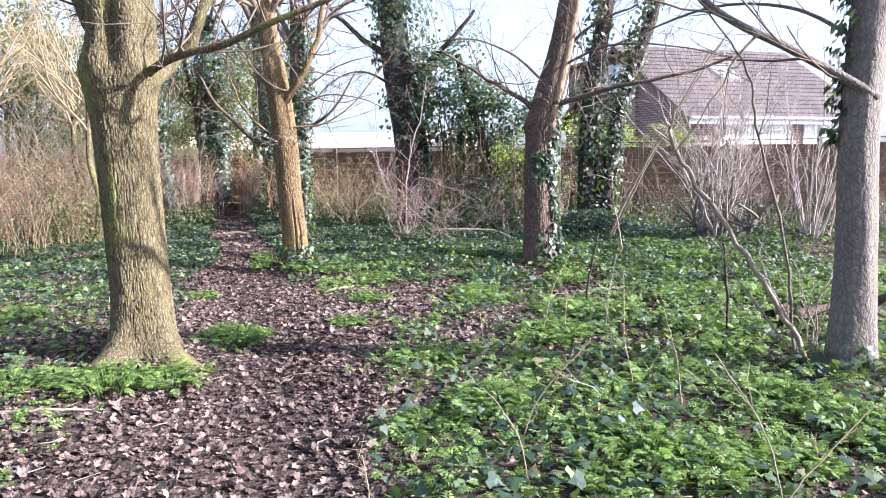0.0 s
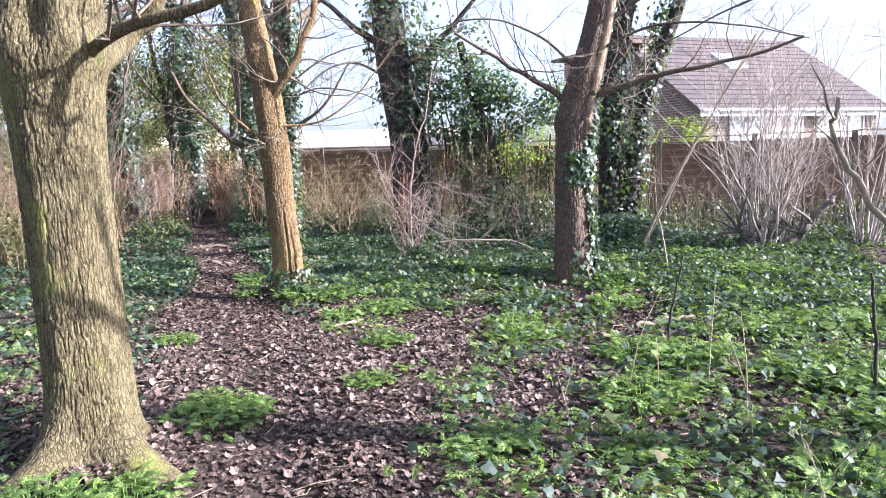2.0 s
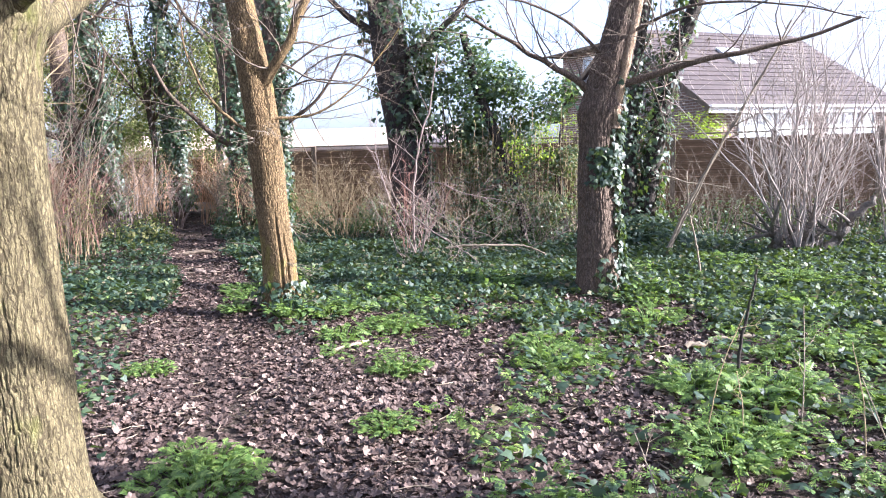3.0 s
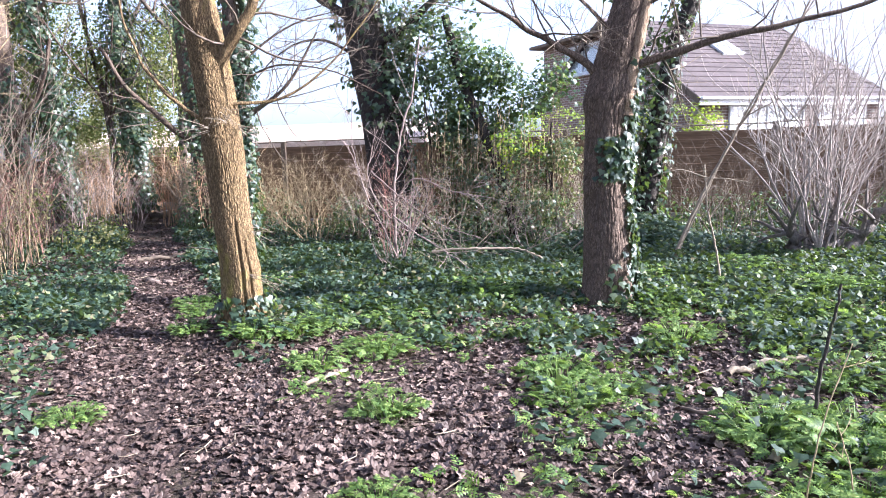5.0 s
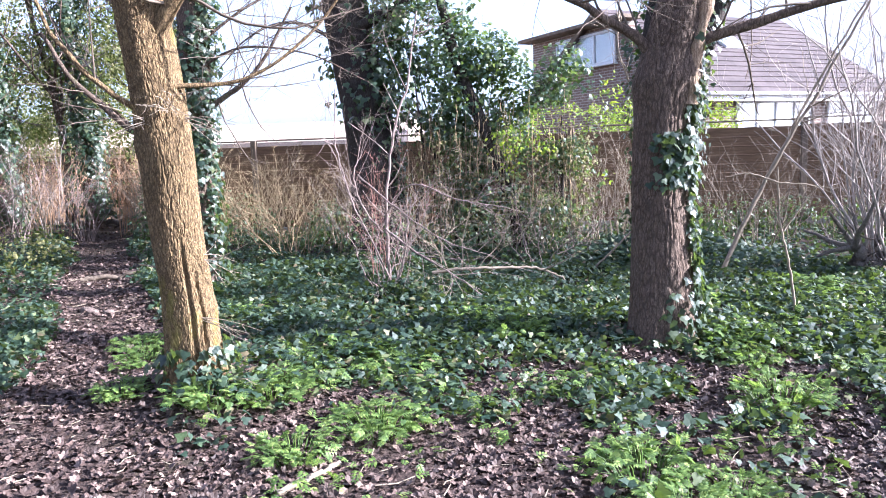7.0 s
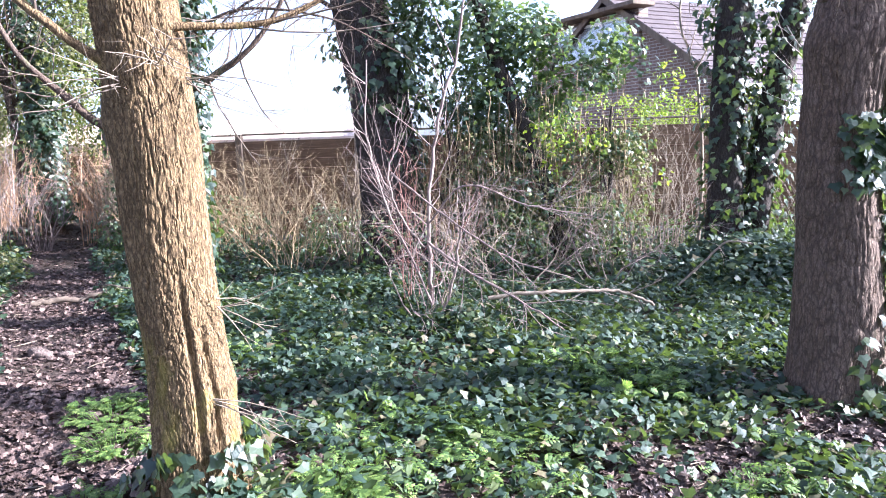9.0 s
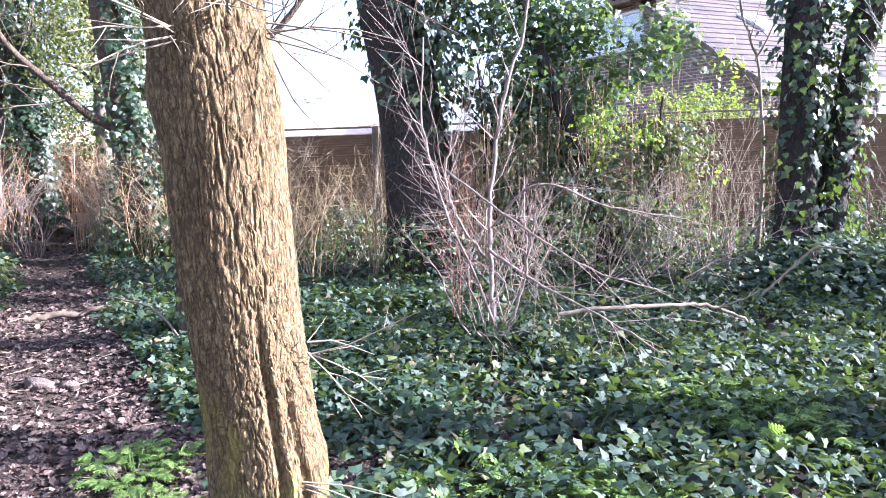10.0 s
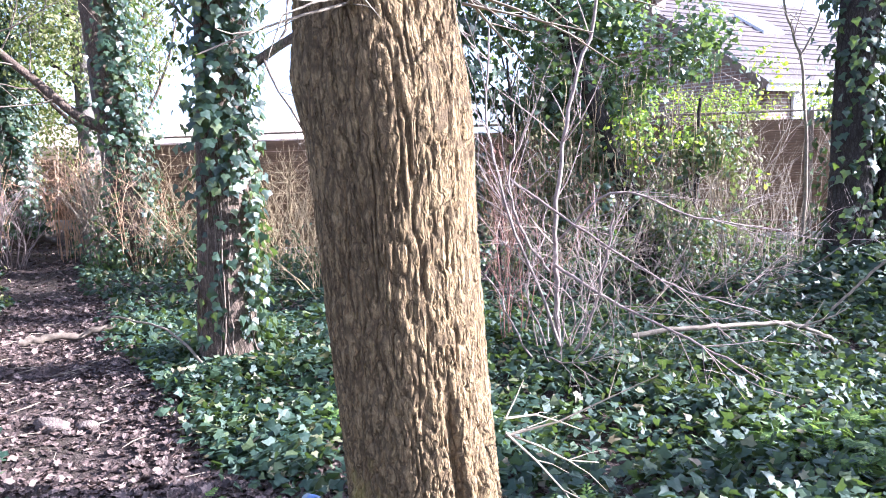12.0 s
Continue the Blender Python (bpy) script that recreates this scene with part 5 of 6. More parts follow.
# dead stems beside the grey trunk
stems_of("dead_branch", "thick grey dead branch leaning from the ground", [([(3.80, 4.28, -0.02), (3.60, 4.26, 0.37), (3.25, 4.26, 0.91), (2.94, 4.26, 1.35), (2.81, 4.26, 1.62), (2.83, 4.26, 1.80)], 0.022, 0.012)], TWIG_PALE, 101, 3, twig_len=0.6)
stems_of("dead_branch", "thin crooked dead stem", [([(3.72, 4.28, 0), (3.53, 4.26, 0.28), (3.26, 4.26, 0.64), (3.17, 4.26, 0.87)], 0.010, 0.005)], TWIG_PALE, 102, 2, twig_len=0.3)
stems_of("dead_branch", "tall thin leaning dead stem", [([(3.70, 4.26, 0), (3.64, 4.26, 0.61), (3.55, 4.26, 1.07), (3.40, 4.26, 1.61), (3.32, 4.26, 2.03), (3.13, 4.26, 2.35), (2.8, 4.26, 2.8)], 0.012, 0.006)], TWIG, 103, 4, twig_len=0.6)
shrub("shrub", 3.85, 4.5, 9, 1.3, 0.35, 0.007, TWIG_PINK, "thin curving stems beside the grey trunk", 104, kids=2, wiggle=0.35)
stems_of("sapling", "short dark dead stem in green plants", [([(3.35, 5.1, -0.02), (3.33, 5.1, 0.43), (3.29, 5.1, 0.76)], 0.014, 0.009)], BARK_SHADED, 105, 2, "sapling", 0.3)
stems_of("sapling", "slim dark upright stem among green plants", [([(2.13, 5.9, -0.02), (2.16, 5.9, 0.3), (2.22, 5.9, 0.6), (2.24, 5.9, 0.75)], 0.012, 0.007)], BARK_SHADED, 106, 1, "sapling", 0.25)
r = np.random.default_rng(140)
for k in range(16):
    x, y, h = r.uniform(1.3, 3.3), r.uniform(0.9, 5.2), r.uniform(0.25, 0.65)
    dx, dy = r.normal(0, 0.12, 2)
    stems_of("dry_stalk", "dry straw-coloured stalk in the greenery", [([(x, y, -0.01), (x + dx * 0.5, y + dy * 0.4, h * 0.5), (x + dx * 1.6, y + dy * 1.6, h)], 0.004, 0.002)], TWIG_PALE if k % 3 else STRAW, 110 + k, 1 + k % 2, "stalk", 0.25)
# fallen branch on the ivy, sticks on the ground
stems_of("fallen_branch", "long bare fallen branch lying on the ivy", [([(-0.75, 10.85, 0.24), (-0.3, 10.9, 0.27), (0.1, 11.0, 0.26), (0.38, 11.05, 0.22), (0.58, 11.05, 0.12)], 0.017, 0.012)], TWIG_PALE, 121, 2, twig_len=0.3)
stems_of("fallen_branch", "pale bent stick arching over the ivy", [([(-3.42, 10.85, 0.02), (-3.62, 11.1, 0.13), (-4.05, 11.6, 0.20), (-4.75, 12.3, 0.14)], 0.011, 0.008)], TWIG_PALE, 122, 1, twig_len=0.2)
stems_of("fallen_branch", "pale stub sticking out of the ivy mound", [([(0.95, 11.9, 0.1), (1.2, 11.9, 0.35), (1.38, 11.85, 0.52), (1.6, 11.85, 0.5)], 0.012, 0.008)], TWIG_PALE, 123, 0)
stems_of("fallen_branch", "grey fallen branch across the path", [([(-5.45, 12.1, 0.03), (-5.2, 12.2, 0.05), (-4.9, 12.35, 0.05), (-4.65, 12.5, 0.05)], 0.035, 0.025)], TWIG, 124, 0, lying=True)
stems_of("log", "grey log lying across the end of the path", [([(-10.6, 19.4, 0.04), (-9.9, 19.3, 0.06), (-9.2, 19.4, 0.05)], 0.08, 0.06)], BARK_GREY, 125, 0, "log")
stems_of("log", "rotting log with pale broken wood in the greenery", [([(3.75, 5.55, 0.03), (4.2, 5.6, 0.08), (4.9, 5.75, 0.06)], 0.10, 0.08)], BARK_DARK, 130, 3, "log", 0.5)
stems_of("fallen_branch", "broken stick on the leaf litter", [([(1.95, 7.05, 0.03), (2.2, 7.2, 0.05), (2.5, 7.3, 0.04)], 0.025, 0.018)], TWIG_PALE, 126, 0, lying=True)
stems_of("fallen_branch", "thin stick on the leaf litter", [([(1.5, 6.3, 0.03), (1.73, 6.1, 0.04), (1.95, 5.95, 0.03)], 0.012, 0.008)], TWIG, 127, 0, lying=True)
stems_of("fallen_branch", "pale split stick on the leaf litter", [([(-0.85, 6.5, 0.02), (-0.72, 6.68, 0.04), (-0.65, 6.85, 0.03)], 0.016, 0.012)], TWIG_PALE, 128, 0, lying=True)
stems_of("fallen_branch", "bare stick on dead leaves", [([(-1.0, 2.0, 0.02), (-0.75, 2.05, 0.04), (-0.5, 2.2, 0.03)], 0.010, 0.007)], TWIG_PALE, 129, 0, lying=True)


def stone(x, y, sx, sy, sz, label, seed, material=STONE):
    r = np.random.default_rng(seed)
    bm = bmesh.new()
    bmesh.ops.create_icosphere(bm, subdivisions=3, radius=1.0)
    for v in bm.verts:
        k = 1 + 0.95 * (float(vnoise(v.co.x * 1.6 + seed, v.co.y * 1.6, v.co.z * 1.6, seed)) - 0.5) + 0.35 * (float(vnoise(v.co.x * 5, v.co.y * 5, v.co.z * 5, seed)) - 0.5)
        v.co = Vector((v.co.x * sx, v.co.y * sy, v.co.z * sz)) * k
    bmesh.ops.transform(bm, matrix=pose(x, y, gz(x, y) + sz * 0.45, 0, 0, r.uniform(0, 180)), verts=bm.verts)
    ob = part("stone", bm, material, None, "", True)
    tagged(ob, label, "stone")


stone(-0.36, 8.75, 0.09, 0.06, 0.05, "pale rounded stone at the edge of the ivy", 3)
stone(-4.03, 10.07, 0.115, 0.065, 0.045, "rough grey-brown stone on the path", 4)
stone(-3.86, 10.12, 0.06, 0.045, 0.03, "small rough stone on the path", 5)
stone(-2.95, 8.9, 0.06, 0.05, 0.03, "small pale stone beside the path", 6)

# discarded bottle at the foot of the leaning tree
bottle = thing("bottle", -2.45, 9.18, gz(-2.45, 9.18), "crumpled clear and blue plastic bottle on dead leaves", "bottle")
BOTTLE, _nt, _b = nodes_of("bottle_plastic", 0.15, 0.5)
_b.inputs["Base Color"].default_value = (0.75, 0.83, 0.9, 1)
_b.inputs["Transmission Weight"].default_value = 0.5
LABEL_BLUE = plain("blue_label", (0.12, 0.2, 0.42), (0.18, 0.28, 0.5), 20, 0.4)
prof = [(0.0, 0.0), (0.026, 0.002), (0.031, 0.02), (0.029, 0.05), (0.032, 0.09), (0.030, 0.13), (0.018, 0.165), (0.012, 0.18), (0.012, 0.195)]
th = np.linspace(0, 2 * np.pi, 20, endpoint=False)


def lathe(profile, m):
    v = np.array([(rr * np.cos(a), rr * np.sin(a), z) for rr, z in profile for a in th])
    v = np.array([tuple(m @ Vector(q)) for q in v])
    k = len(th)
    i = np.arange(len(profile) - 1)[:, None] * k
    j = np.arange(k)[None]
    return v, np.stack([i + j, i + (j + 1) % k, i + k + (j + 1) % k, i + k + j], -1).reshape(-1, 4)


bm_ = pose(-2.45, 9.18, gz(-2.45, 9.18) + 0.045, 78, 0, 35)
mpart("body", fast_mesh("body", *lathe(prof, bm_), BOTTLE), bottle)
mpart("label", fast_mesh("label", *lathe([(0.0325, 0.06), (0.0335, 0.075), (0.0335, 0.11), (0.0325, 0.125)], bm_), LABEL_BLUE), bottle, "blue paper label")
mpart("cap", fast_mesh("cap", *lathe([(0.0, 0.212), (0.015, 0.211), (0.0155, 0.19), (0.0135, 0.189)], bm_), WHITE), bottle, "white screw cap")


# ---------------------------------------------------------------- green plants in clumps
def clump_mesh(seed):
    r = np.random.default_rng(seed)
    n = 120
    a = r.uniform(0, 2 * np.pi, n)
    d = 0.75 * np.sqrt(r.random(n))
    h = 0.40 * (1 - 0.5 * d) * r.uniform(0.55, 1.1, n)
    root = np.stack([np.cos(a) * d * 0.55, np.sin(a) * d * 0.55, np.zeros(n)], -1)
    tip = np.stack([np.cos(a) * d, np.sin(a) * d, h], -1)
    out = np.stack([np.cos(a), np.sin(a), np.zeros(n)], -1) * 0.7 + r.normal(0, 0.5, (n, 3))
    out[:, 2] = r.uniform(-0.15, 0.35, n)
    up = np.array([0, 0, 1.0]) + r.normal(0, 0.3, (n, 3))
    leaf = scatter(FROND_V, FROND_F, tip - unit(out) * 0.06, up, out, r.uniform(0.13, 0.27, n))
    stalk = Tubes()
    for p, q in zip(root, tip):
        stalk.add(np.array([p - (0, 0, 0.03), (p + q) / 2 + (0, 0, 0.05), q]), np.array([0.012, 0.009, 0.006]), 3)
    return fast_mesh("fronds", *leaf, PARSLEY, False), stalk.mesh("stalks", PARSLEY)


CLUMP = [clump_mesh(s) for s in (1, 2, 3, 4)]
SPOTS = [(-0.60, 3.95, 0.42), (-0.76, 2.65, 0.42), (-0.46, 2.89, 0.36), (-1.39, 2.51, 0.36), (-0.70, 4.2, 0.34), (-0.56, 7.35, 0.40), (-0.92, 6.95, 0.30), (-0.12, 9.6, 0.46),
         (-2.56, 8.41, 0.3), (-1.36, 7.95, 0.32), (0.82, 6.95, 0.38), (1.20, 6.75, 0.25), (1.89, 5.8, 0.45), (-1.94, 5.65, 0.25), (-0.15, 5.99, 0.3), (1.77, 7.98, 0.4), (1.83, 9.19, 0.35), (3.36, 9.58, 0.45)]
SPOTS2 = [(-1.62, 7.5, 0.34), (-1.32, 7.72, 0.36), (-2.25, 7.62, 0.28), (2.86, 10.83, 0.5), (-2.44, 10.19, 0.3), (1.9, 4.77, 0.4), (2.28, 5.73, 0.5), (3.09, 5.22, 0.35), (3.65, 6.85, 0.5), (0.93, 6.39, 0.35), (1.09, 3.87, 0.35),
          (0.07, 4.84, 0.25), (0.15, 9.3, 0.42), (-0.35, 9.75, 0.36), (-0.95, 8.75, 0.34), (-0.72, 8.6, 0.35), (-2.83, 8.9, 0.35), (3.29, 4.52, 0.35), (1.75, 2.85, 0.35), (2.63, 2.34, 0.35)]
r = np.random.default_rng(131)
more = []
while len(more) < 70:
    x, y = r.uniform(0.9, 6.5), r.uniform(-0.6, 11.0)
    if (6.0 < y < 8.0 and x < 2.4) or x < 1.25 + 0.05 * y or math.hypot(x - 4, y - 4) < 0.4:
        continue
    more.append((x, y, r.uniform(0.22, 0.42)))
while len(more) < 100:
    x, y = r.uniform(-7, -1.5), r.uniform(2.5, 10)
    d, s = trail_dist(np.array([x]), np.array([y]))
    if s[0] < 0 and d[0] > 0.9:
        more.append((x, y, r.uniform(0.2, 0.34)))
for k, (x, y, s) in enumerate(SPOTS + SPOTS2 + more):
    c = thing("plant", x, y, gz(x, y), "bright green feathery plant clump on the woodland floor", "plant", "green plant clumps")
    fr_me, st_me = CLUMP[k % 4]
    for nm, me in (("foliage", fr_me), ("stalk_tuft", st_me)):
        tagged(new(nm, me), kind="stuff").parent = c
    c.matrix_basis = pose(x, y, gz(x, y), 0, 0, r.uniform(0, 360)) @ Matrix.Diagonal((s, s, s * r.uniform(0.75, 1.05), 1))


# ---------------------------------------------------------------- ground cover
def step01(a, lo, hi):
    t = np.clip((a - lo) / (hi - lo), 0, 1)
    return t * t * (3 - 2 * t)


def cover(x, y):
    """How thick ivy, green plants and dead leaves lie at each place, 0..1."""
    d, s = trail_dist(x, y)
    wob = (vnoise(x * 1.1, y * 1.1, 0, 41) - 0.5)
    patch = vnoise(x * 2.6, y * 2.6, 0, 42)
    wide = 0.12 * (s > 0) * step01(y, 7.6, 8.6) * (1 - step01(y, 10.0, 11.2))
    off = step01(d + wob * 0.22 - wide + 0.12 * (s < 0) * step01(y, 6.5, 8.5), 0.40, 0.62)
    north = step01(y + wob * 1.6 + np.where(x > 0.6, (x - 0.6) * 0.0, 0), 8.45, 9.1)
    right = step01(x - (1.0 + 0.10 * np.clip(y - 2, 0, 9)) + wob * 1.0, 0.0, 0.5)
    strip = step01(y + wob, 5.9, 6.3) * step01(-(y + wob * 0.8), -8.1, -7.6) * step01(-x + wob, -2.9, -2.1)
    strip2 = step01(x + wob, 1.9, 2.4) * step01(-y, -7.6, -7.0) * step01(y, 5.9, 6.4)
    side = s > 0
    ivy = np.where(side, np.maximum(np.maximum(north, 0.8 * right * (1 - strip)), 0.40 * step01(patch, 0.40, 0.64) * step01(y, 2.5, 4.5) * step01(d, 0.55, 1.0)), step01(d + wob * 0.3, 0.28, 0.50) * (0.30 + 0.70 * step01(y, 4.4, 6.0)))
    ivy = np.maximum(ivy, 0.95 * bell(x, y, -1.69, 7.47, 0.5))
    ivy = ivy * off * np.clip(0.15 + 1.35 * patch, 0, 1)
    green = np.where(side, 1.5 * right * (1 - strip) * (1 - 0.75 * north) + 0.95 * (1 - north) * (1 - 0.6 * strip) * step01(patch, 0.40, 0.64) * step01(y, 2.5, 4.0) * step01(d, 0.55, 0.95), 0.45 * step01(d, 0.8, 1.3) * (1 - step01(y, 8, 12)))
    green = green * off * (0.3 + patch)
    dead = np.clip(1 - 0.85 * ivy - 0.5 * green, 0.08, 1) * (0.5 + 0.5 * step01(d, 0.15, 0.5))
    return ivy, green, dead


def field(count, x0, x1, y0, y1, which, r):
    x, y = r.uniform(x0, x1, count), r.uniform(y0, y1, count)
    wob = (vnoise(x * 0.6, y * 0.6, 5, 46) - 0.5) * 3.0
    edge = step01(8.5 - x + wob, 0.0, 2.5) * step01(y + 3.6 + wob, 0.0, 2.0) * step01(x + 10.5 + wob, 0.0, 2.0)
    keep = r.random(count) < cover(x, y)[which] * edge
    for tx, ty, tr in ((-0.98, 3.38, 0.24), (-1.82, 7.79, 0.19), (1.29, 9.35, 0.26), (4.01, 4.05, 0.17)):
        keep &= np.hypot(x - tx, y - ty) > tr
    return x[keep], y[keep]


def ground_ivy(name, count, x0, x1, y0, y1, seed, template=(IVY_V, IVY_F), size=(0.035, 0.082), lift=0.11):
    r = np.random.default_rng(seed)
    x, y = field(count, x0, x1, y0, y1, 0, r)
    n = len(x)
    z = ground_z(x, y) + 0.015 + lift * r.random(n) * (0.35 + vnoise(x * 2.3, y * 2.3, 1, 44))
    up = np.array([0, 0, 1.0]) + r.normal(0, 0.58, (n, 3))
    ahead = r.normal(0, 1, (n, 3)) + np.array([0.1, -0.3, -0.2])
    v, f = scatter(*template, np.stack([x, y, z], -1), up, ahead, r.uniform(*size, n))
    tagged(mpart(name, fast_mesh(name, v, f, IVY, False)), "dense carpet of glossy dark green ivy", "ivy", kind="stuff")


ground_ivy("ground_ivy", 112000, -4.8, 5.0, 7.5, 12.6, 201, size=(0.028, 0.070))
ground_ivy("ground_ivy", 24000, -9.0, 8.0, 12.0, 16.3, 202, (SMALL_V, SMALL_F), (0.05, 0.10), 0.14)
ground_ivy("ground_ivy", 62000, -10.0, -1.2, -3.0, 14.0, 203, size=(0.03, 0.072))
ground_ivy("ground_ivy", 42000, 0.6, 9.0, -4.0, 8.6, 204)
ground_ivy("ground_ivy", 9000, -14, -6, 12.0, 21.0, 205, (SMALL_V, SMALL_F), (0.06, 0.12), 0.14)
r = np.random.default_rng(206)
n = 3000
x, y = 1.9 + r.normal(0, 0.55, n), 12.75 + r.normal(0, 0.45, n)
z = ground_z(x, y) + r.random(n) * 0.16
v, f = scatter(IVY_V, IVY_F, np.stack([x, y, z], -1), np.array([0, -0.4, 1.0]) + r.normal(0, 0.45, (n, 3)), r.normal(0, 1, (n, 3)) + np.array([0, -0.5, -0.4]), r.uniform(0.05, 0.09, n))
tagged(mpart("ivy_mound", fast_mesh("ivy_mound", v, f, IVY, False)), "mound of ivy round the twin trunks", "ivy", kind="stuff")


def green_carpet(name, count, x0, x1, y0, y1, seed):
    r = np.random.default_rng(seed)
    x, y = field(count, x0, x1, y0, y1, 1, r)
    n = len(x)
    h = 0.02 + 0.13 * r.random(n) * (0.3 + vnoise(x * 1.7, y * 1.7, 2, 45))
    pos = np.stack([x, y, ground_z(x, y) + h], -1)
    up = np.array([0, 0, 1.0]) + r.normal(0, 0.35, (n, 3))
    v, f = scatter(SPRIG_V, SPRIG_F, pos, up, r.normal(0, 1, (n, 3)) * np.array([1, 1, 0.3]), r.uniform(0.04, 0.095, n))
    tagged(mpart(name, fast_mesh(name, v, f, PARSLEY, False)), "low bright green feathery plants", "plants", kind="stuff")


green_carpet("low_plants", 56000, -3.5, 9.0, -4.0, 12.0, 211)
green_carpet("low_plants", 14000, -9.5, -1.0, -3.0, 11.0, 212)


def dead_leaves(name, count, x0, x1, y0, y1, seed, size):
    r = np.random.default_rng(seed)
    x, y = field(count, x0, x1, y0, y1, 2, r)
    n = len(x)
    pos = np.stack([x, y, ground_z(x, y) + 0.004 + 0.014 * r.random(n)], -1)
    up = np.array([0, 0, 1.0]) + r.normal(0, 0.32, (n, 3))
    flip = np.where(r.random((n, 1)) < 0.4, -1.0, 1.0)
    v, f = scatter(DEAD_V, DEAD_F, pos, up * flip + np.array([0, 0, 0.001]), r.normal(0, 1, (n, 3)), r.uniform(*size, n))
    tagged(mpart(name, fast_mesh(name, v, f, LITTER, False)), "brown and purplish dead leaves on the soil", "leaf litter", kind="stuff")


dead_leaves("leaf_litter", 120000, -4.0, 4.0, -0.5, 9.5, 221, (0.026, 0.064))
dead_leaves("leaf_litter", 26000, -6.0, 9.0, -4.5, 0.0, 225, (0.02, 0.055))
dead_leaves("leaf_litter", 14000, 4.0, 9.0, -0.5, 12.0, 226, (0.025, 0.06))
dead_leaves("leaf_litter", 50000, -7.5, -2.2, 8.0, 14.0, 222, (0.024, 0.06))
dead_leaves("leaf_litter", 14000, -10.5, -5.0, 13.5, 21.0, 224, (0.025, 0.06))
dead_leaves("leaf_litter", 40000, -10.0, -0.5, -1.0, 9.0, 223, (0.02, 0.055))

r = np.random.default_rng(231)
tw = Tubes()
for k in range(1500):
    x, y = r.uniform(-6, 3.2), r.uniform(0, 14)
    a, l = r.uniform(0, 2 * np.pi), r.uniform(0.04, 0.22)
    w = r.normal(0, 0.35)
    q = np.array([(x, y), (x + 0.5 * l * np.cos(a), y + 0.5 * l * np.sin(a)), (x + l * np.cos(a + w), y + l * np.sin(a + w))])
    tw.add(np.column_stack([q, ground_z(q[:, 0], q[:, 1]) + 0.015 + r.random(3) * 0.015]), np.array([0.0035, 0.003, 0.0015]) * r.uniform(0.6, 1.5), 4)
tagged(mpart("fallen_twigs", tw.mesh("fallen_twigs", TWIG_PALE)), "small dry twigs scattered on the ground", "twigs", kind="stuff")


# ---------------------------------------------------------------- thickets and far edge
def thicket(name, count, x0, x1, y0, y1, h0, h1, material, label, seed, lean=0.35, radius=0.005, avoid=0.9):
    r = np.random.default_rng(seed)
    t = Tubes()
    made = 0
    while made < count:
        x, y = r.uniform(x0, x1), r.uniform(y0, y1)
        if trail_dist(np.array([x]), np.array([y]))[0][0] < avoid:
            continue
        made += 1
        h = r.uniform(h0, h1)
        n = 7
        a = r.uniform(0, 2 * np.pi)
        u = np.linspace(0, 1, n)
        bend = lean * h * r.uniform(0.2, 1.2)
        pts = np.stack([x + np.cos(a) * bend * u ** 2, y + np.sin(a) * bend * u ** 2, gz(x, y) - 0.02 + h * u * (1 - 0.25 * u * r.random())], -1) + r.normal(0, 0.02, (n, 3)) * u[:, None]
        t.add(pts, radius * r.uniform(0.5, 1.4) * np.linspace(1, 0.35, n), 3)
        if r.random() < 0.5:
            branch(t, pts[4], unit(r.normal(0, 1, 3)) + np.array([0, 0, 0.4]), 0.4 * h, radius * 0.5, 1, r, 0.1, 0.3, 3)
    tagged(mpart(name, t.mesh(name, material)), label, "undergrowth", kind="stuff")


thicket("reeds", 800, -11.5, -6.2, 7.0, 13.5, 0.5, 2.1, STRAW, "dense straw-coloured dry stems", 301, 0.8, 0.006, 1.5)
thicket("dry_stems", 300, -11.0, -6.0, 6.5, 12.5, 0.4, 1.5, TWIG, "tangled brown stems in the thicket", 312, 1.0, 0.006, 1.5)
thicket("dry_stems", 260, -13.0, -10.8, 19.5, 23.0, 1.2, 2.4, RUST, "rust-brown dry stems closing the path's end", 308, 0.5, 0.007, 0.0)
thicket("dry_stems", 190, -9.8, -7.4, 16.6, 21.5, 0.9, 2.3, RUST, "rust-brown dry stems along the turned fence", 310, 0.45, 0.006, 0.35)
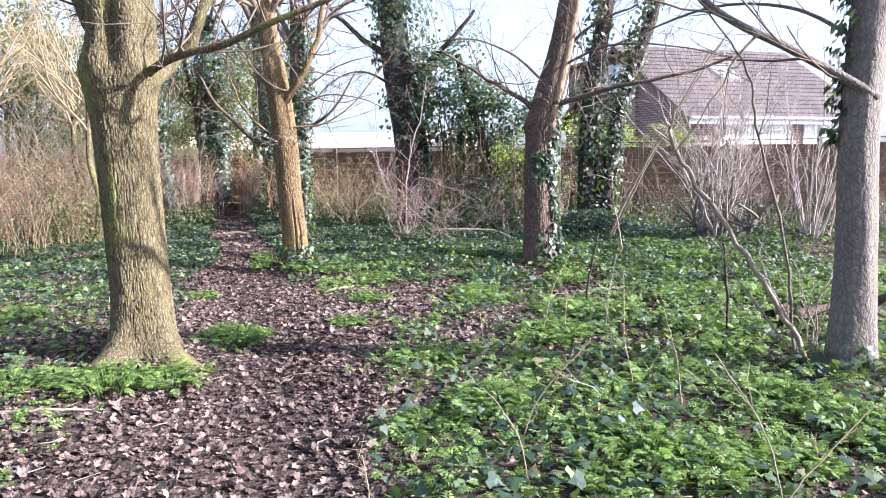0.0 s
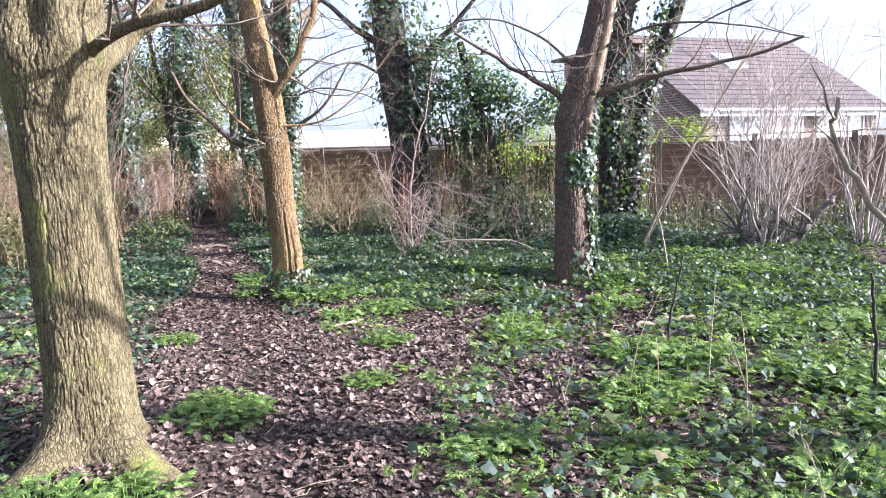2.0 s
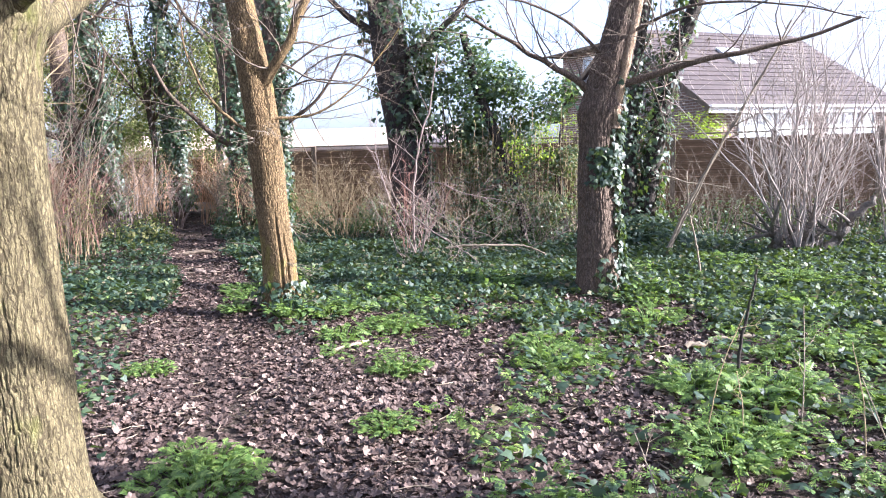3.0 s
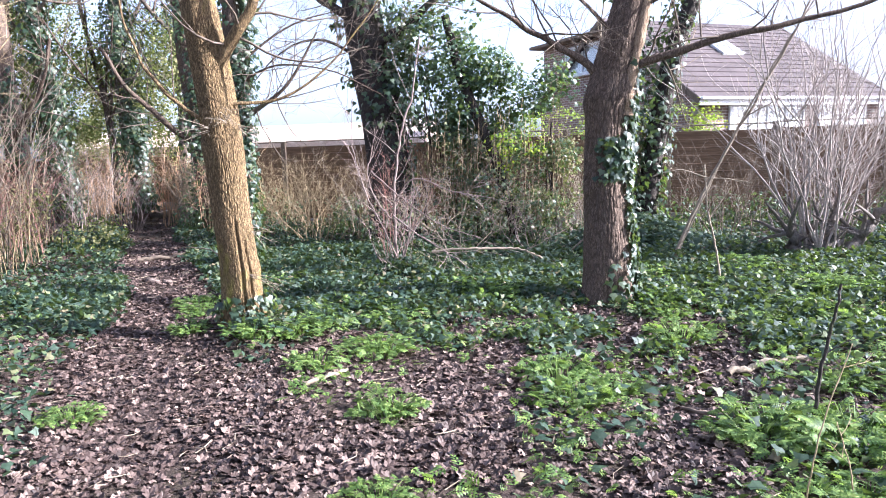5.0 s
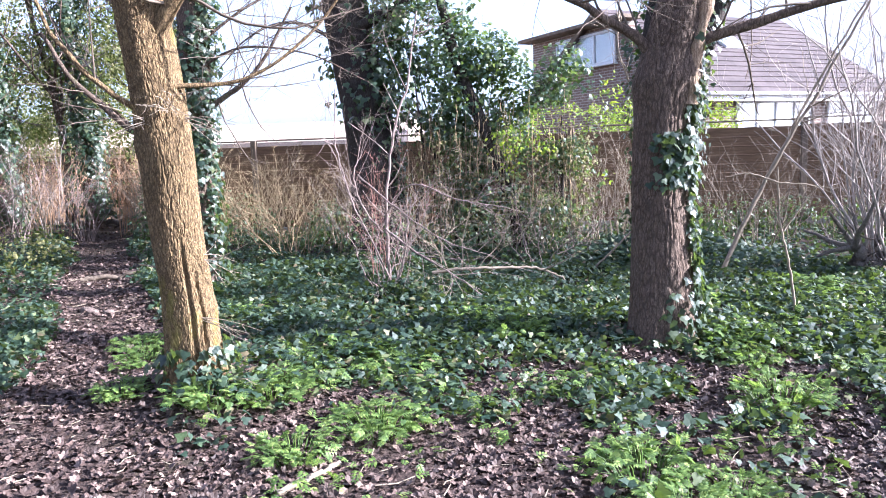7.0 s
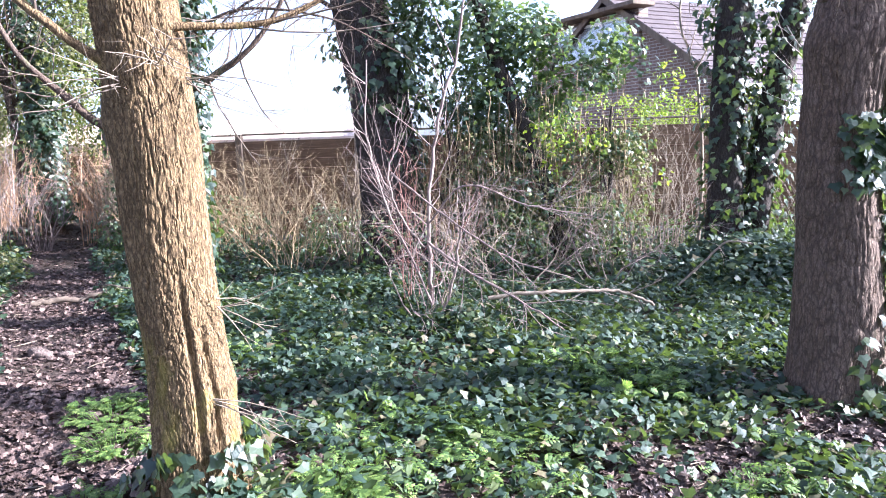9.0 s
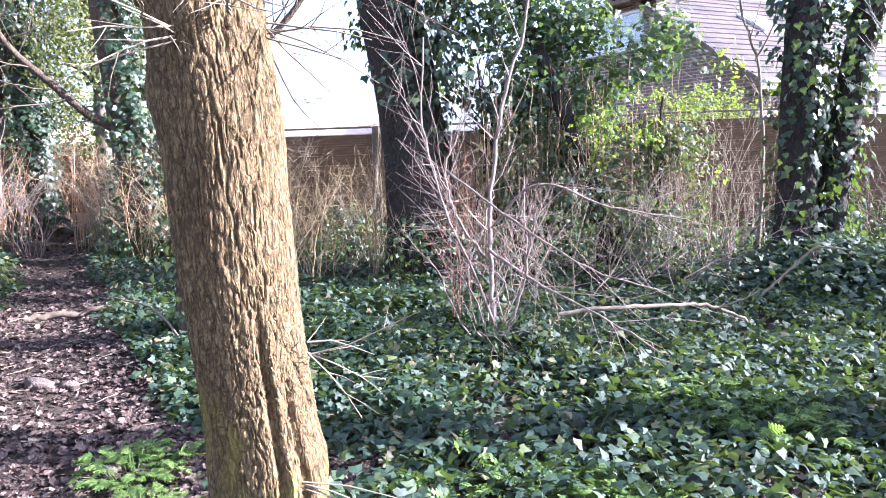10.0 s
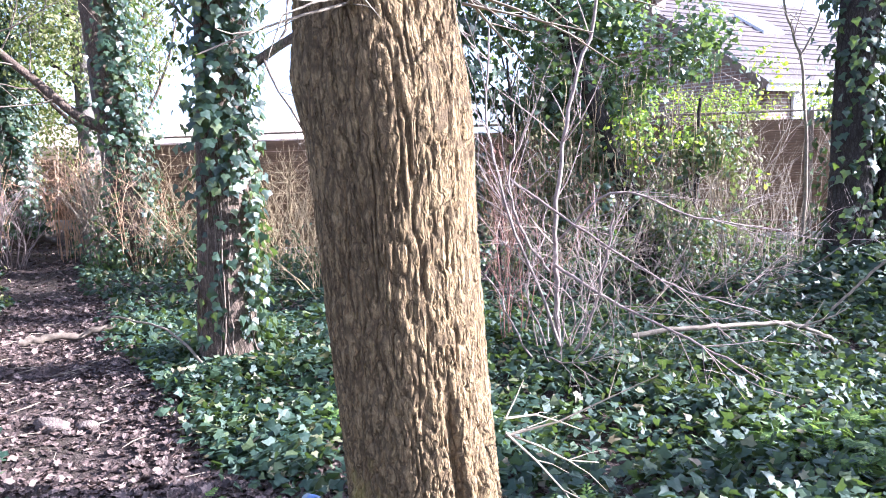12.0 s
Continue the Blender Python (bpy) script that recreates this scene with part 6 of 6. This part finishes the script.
thicket("dry_stems", 160, -8.6, -6.6, 15.4, 17.4, 0.9, 2.0, TWIG_PALE, "pale dry stems by the ivy-clad trunk", 311, 0.4, 0.006, 0.7)
thicket("tall_stems", 220, -11.5, -6.8, 10.0, 14.5, 2.2, 4.2, TWIG_PALE, "tall yellowish bare stems in the thicket", 309, 0.5, 0.008, 1.6)
thicket("brambles", 600, -12.5, -6.8, 8.0, 15.0, 1.0, 2.2, TWIG_RED, "reddish tangled bramble stems", 302, 0.8, 0.006, 1.5)
thicket("dry_stems", 210, -6.4, -2.6, 15.2, 16.25, 0.7, 1.9, STRAW, "straw-coloured dry stems along the fence", 303, 0.55)
thicket("dry_stems", 170, -9.5, -6.0, 17.0, 20.0, 0.7, 1.9, RUST, "rust-brown dry stems at the end of the path", 304, 0.5, 0.006, 0.6)
thicket("dry_stems", 70, 0.8, 2.6, 14.6, 16.2, 0.8, 2.0, TWIG_PALE, "pale dry stems along the fence", 305, 0.35)
thicket("brambles", 300, 2.6, 8.5, 14.0, 16.2, 0.6, 1.8, TWIG, "tangled brown stems along the fence", 306, 0.7)
thicket("grass_stems", 150, -2.6, -0.6, 13.6, 15.8, 0.5, 1.6, STRAW, "dry stems under the dark trunk", 307, 0.4)


def far_edge(x, y, n, sd):
    r = np.random.default_rng(sd)
    t = thing("tree", x, y, 0, "far bare tree closing the wood's edge", "tree", "far trees")
    tb = Tubes()
    branch(tb, (x, y, -0.1), (0, 0, 1), 5.0, 0.16, 0, r, 0, 0.06, sides=8)
    top = tb.v[0].reshape(-1, 8, 3).mean(1)
    for k in range(9):
        branch(tb, top[4 + k % 8 if 4 + k % 8 < len(top) else -1], (r.normal(), r.normal(), 1.0), 2.6, 0.05, 2, r, 0, 0.2, 5)
    mpart("trunk", tb.mesh("trunk", BARK_DARK), t)


for k, (x, y) in enumerate(((-14, 4), (-12, -2), (-7, -6), (0, -8), (7, -6), (11, -1), (-17, 9), (14, 12), (-20, 22), (-22, 16))):
    far_edge(x, y, 1, 400 + k)
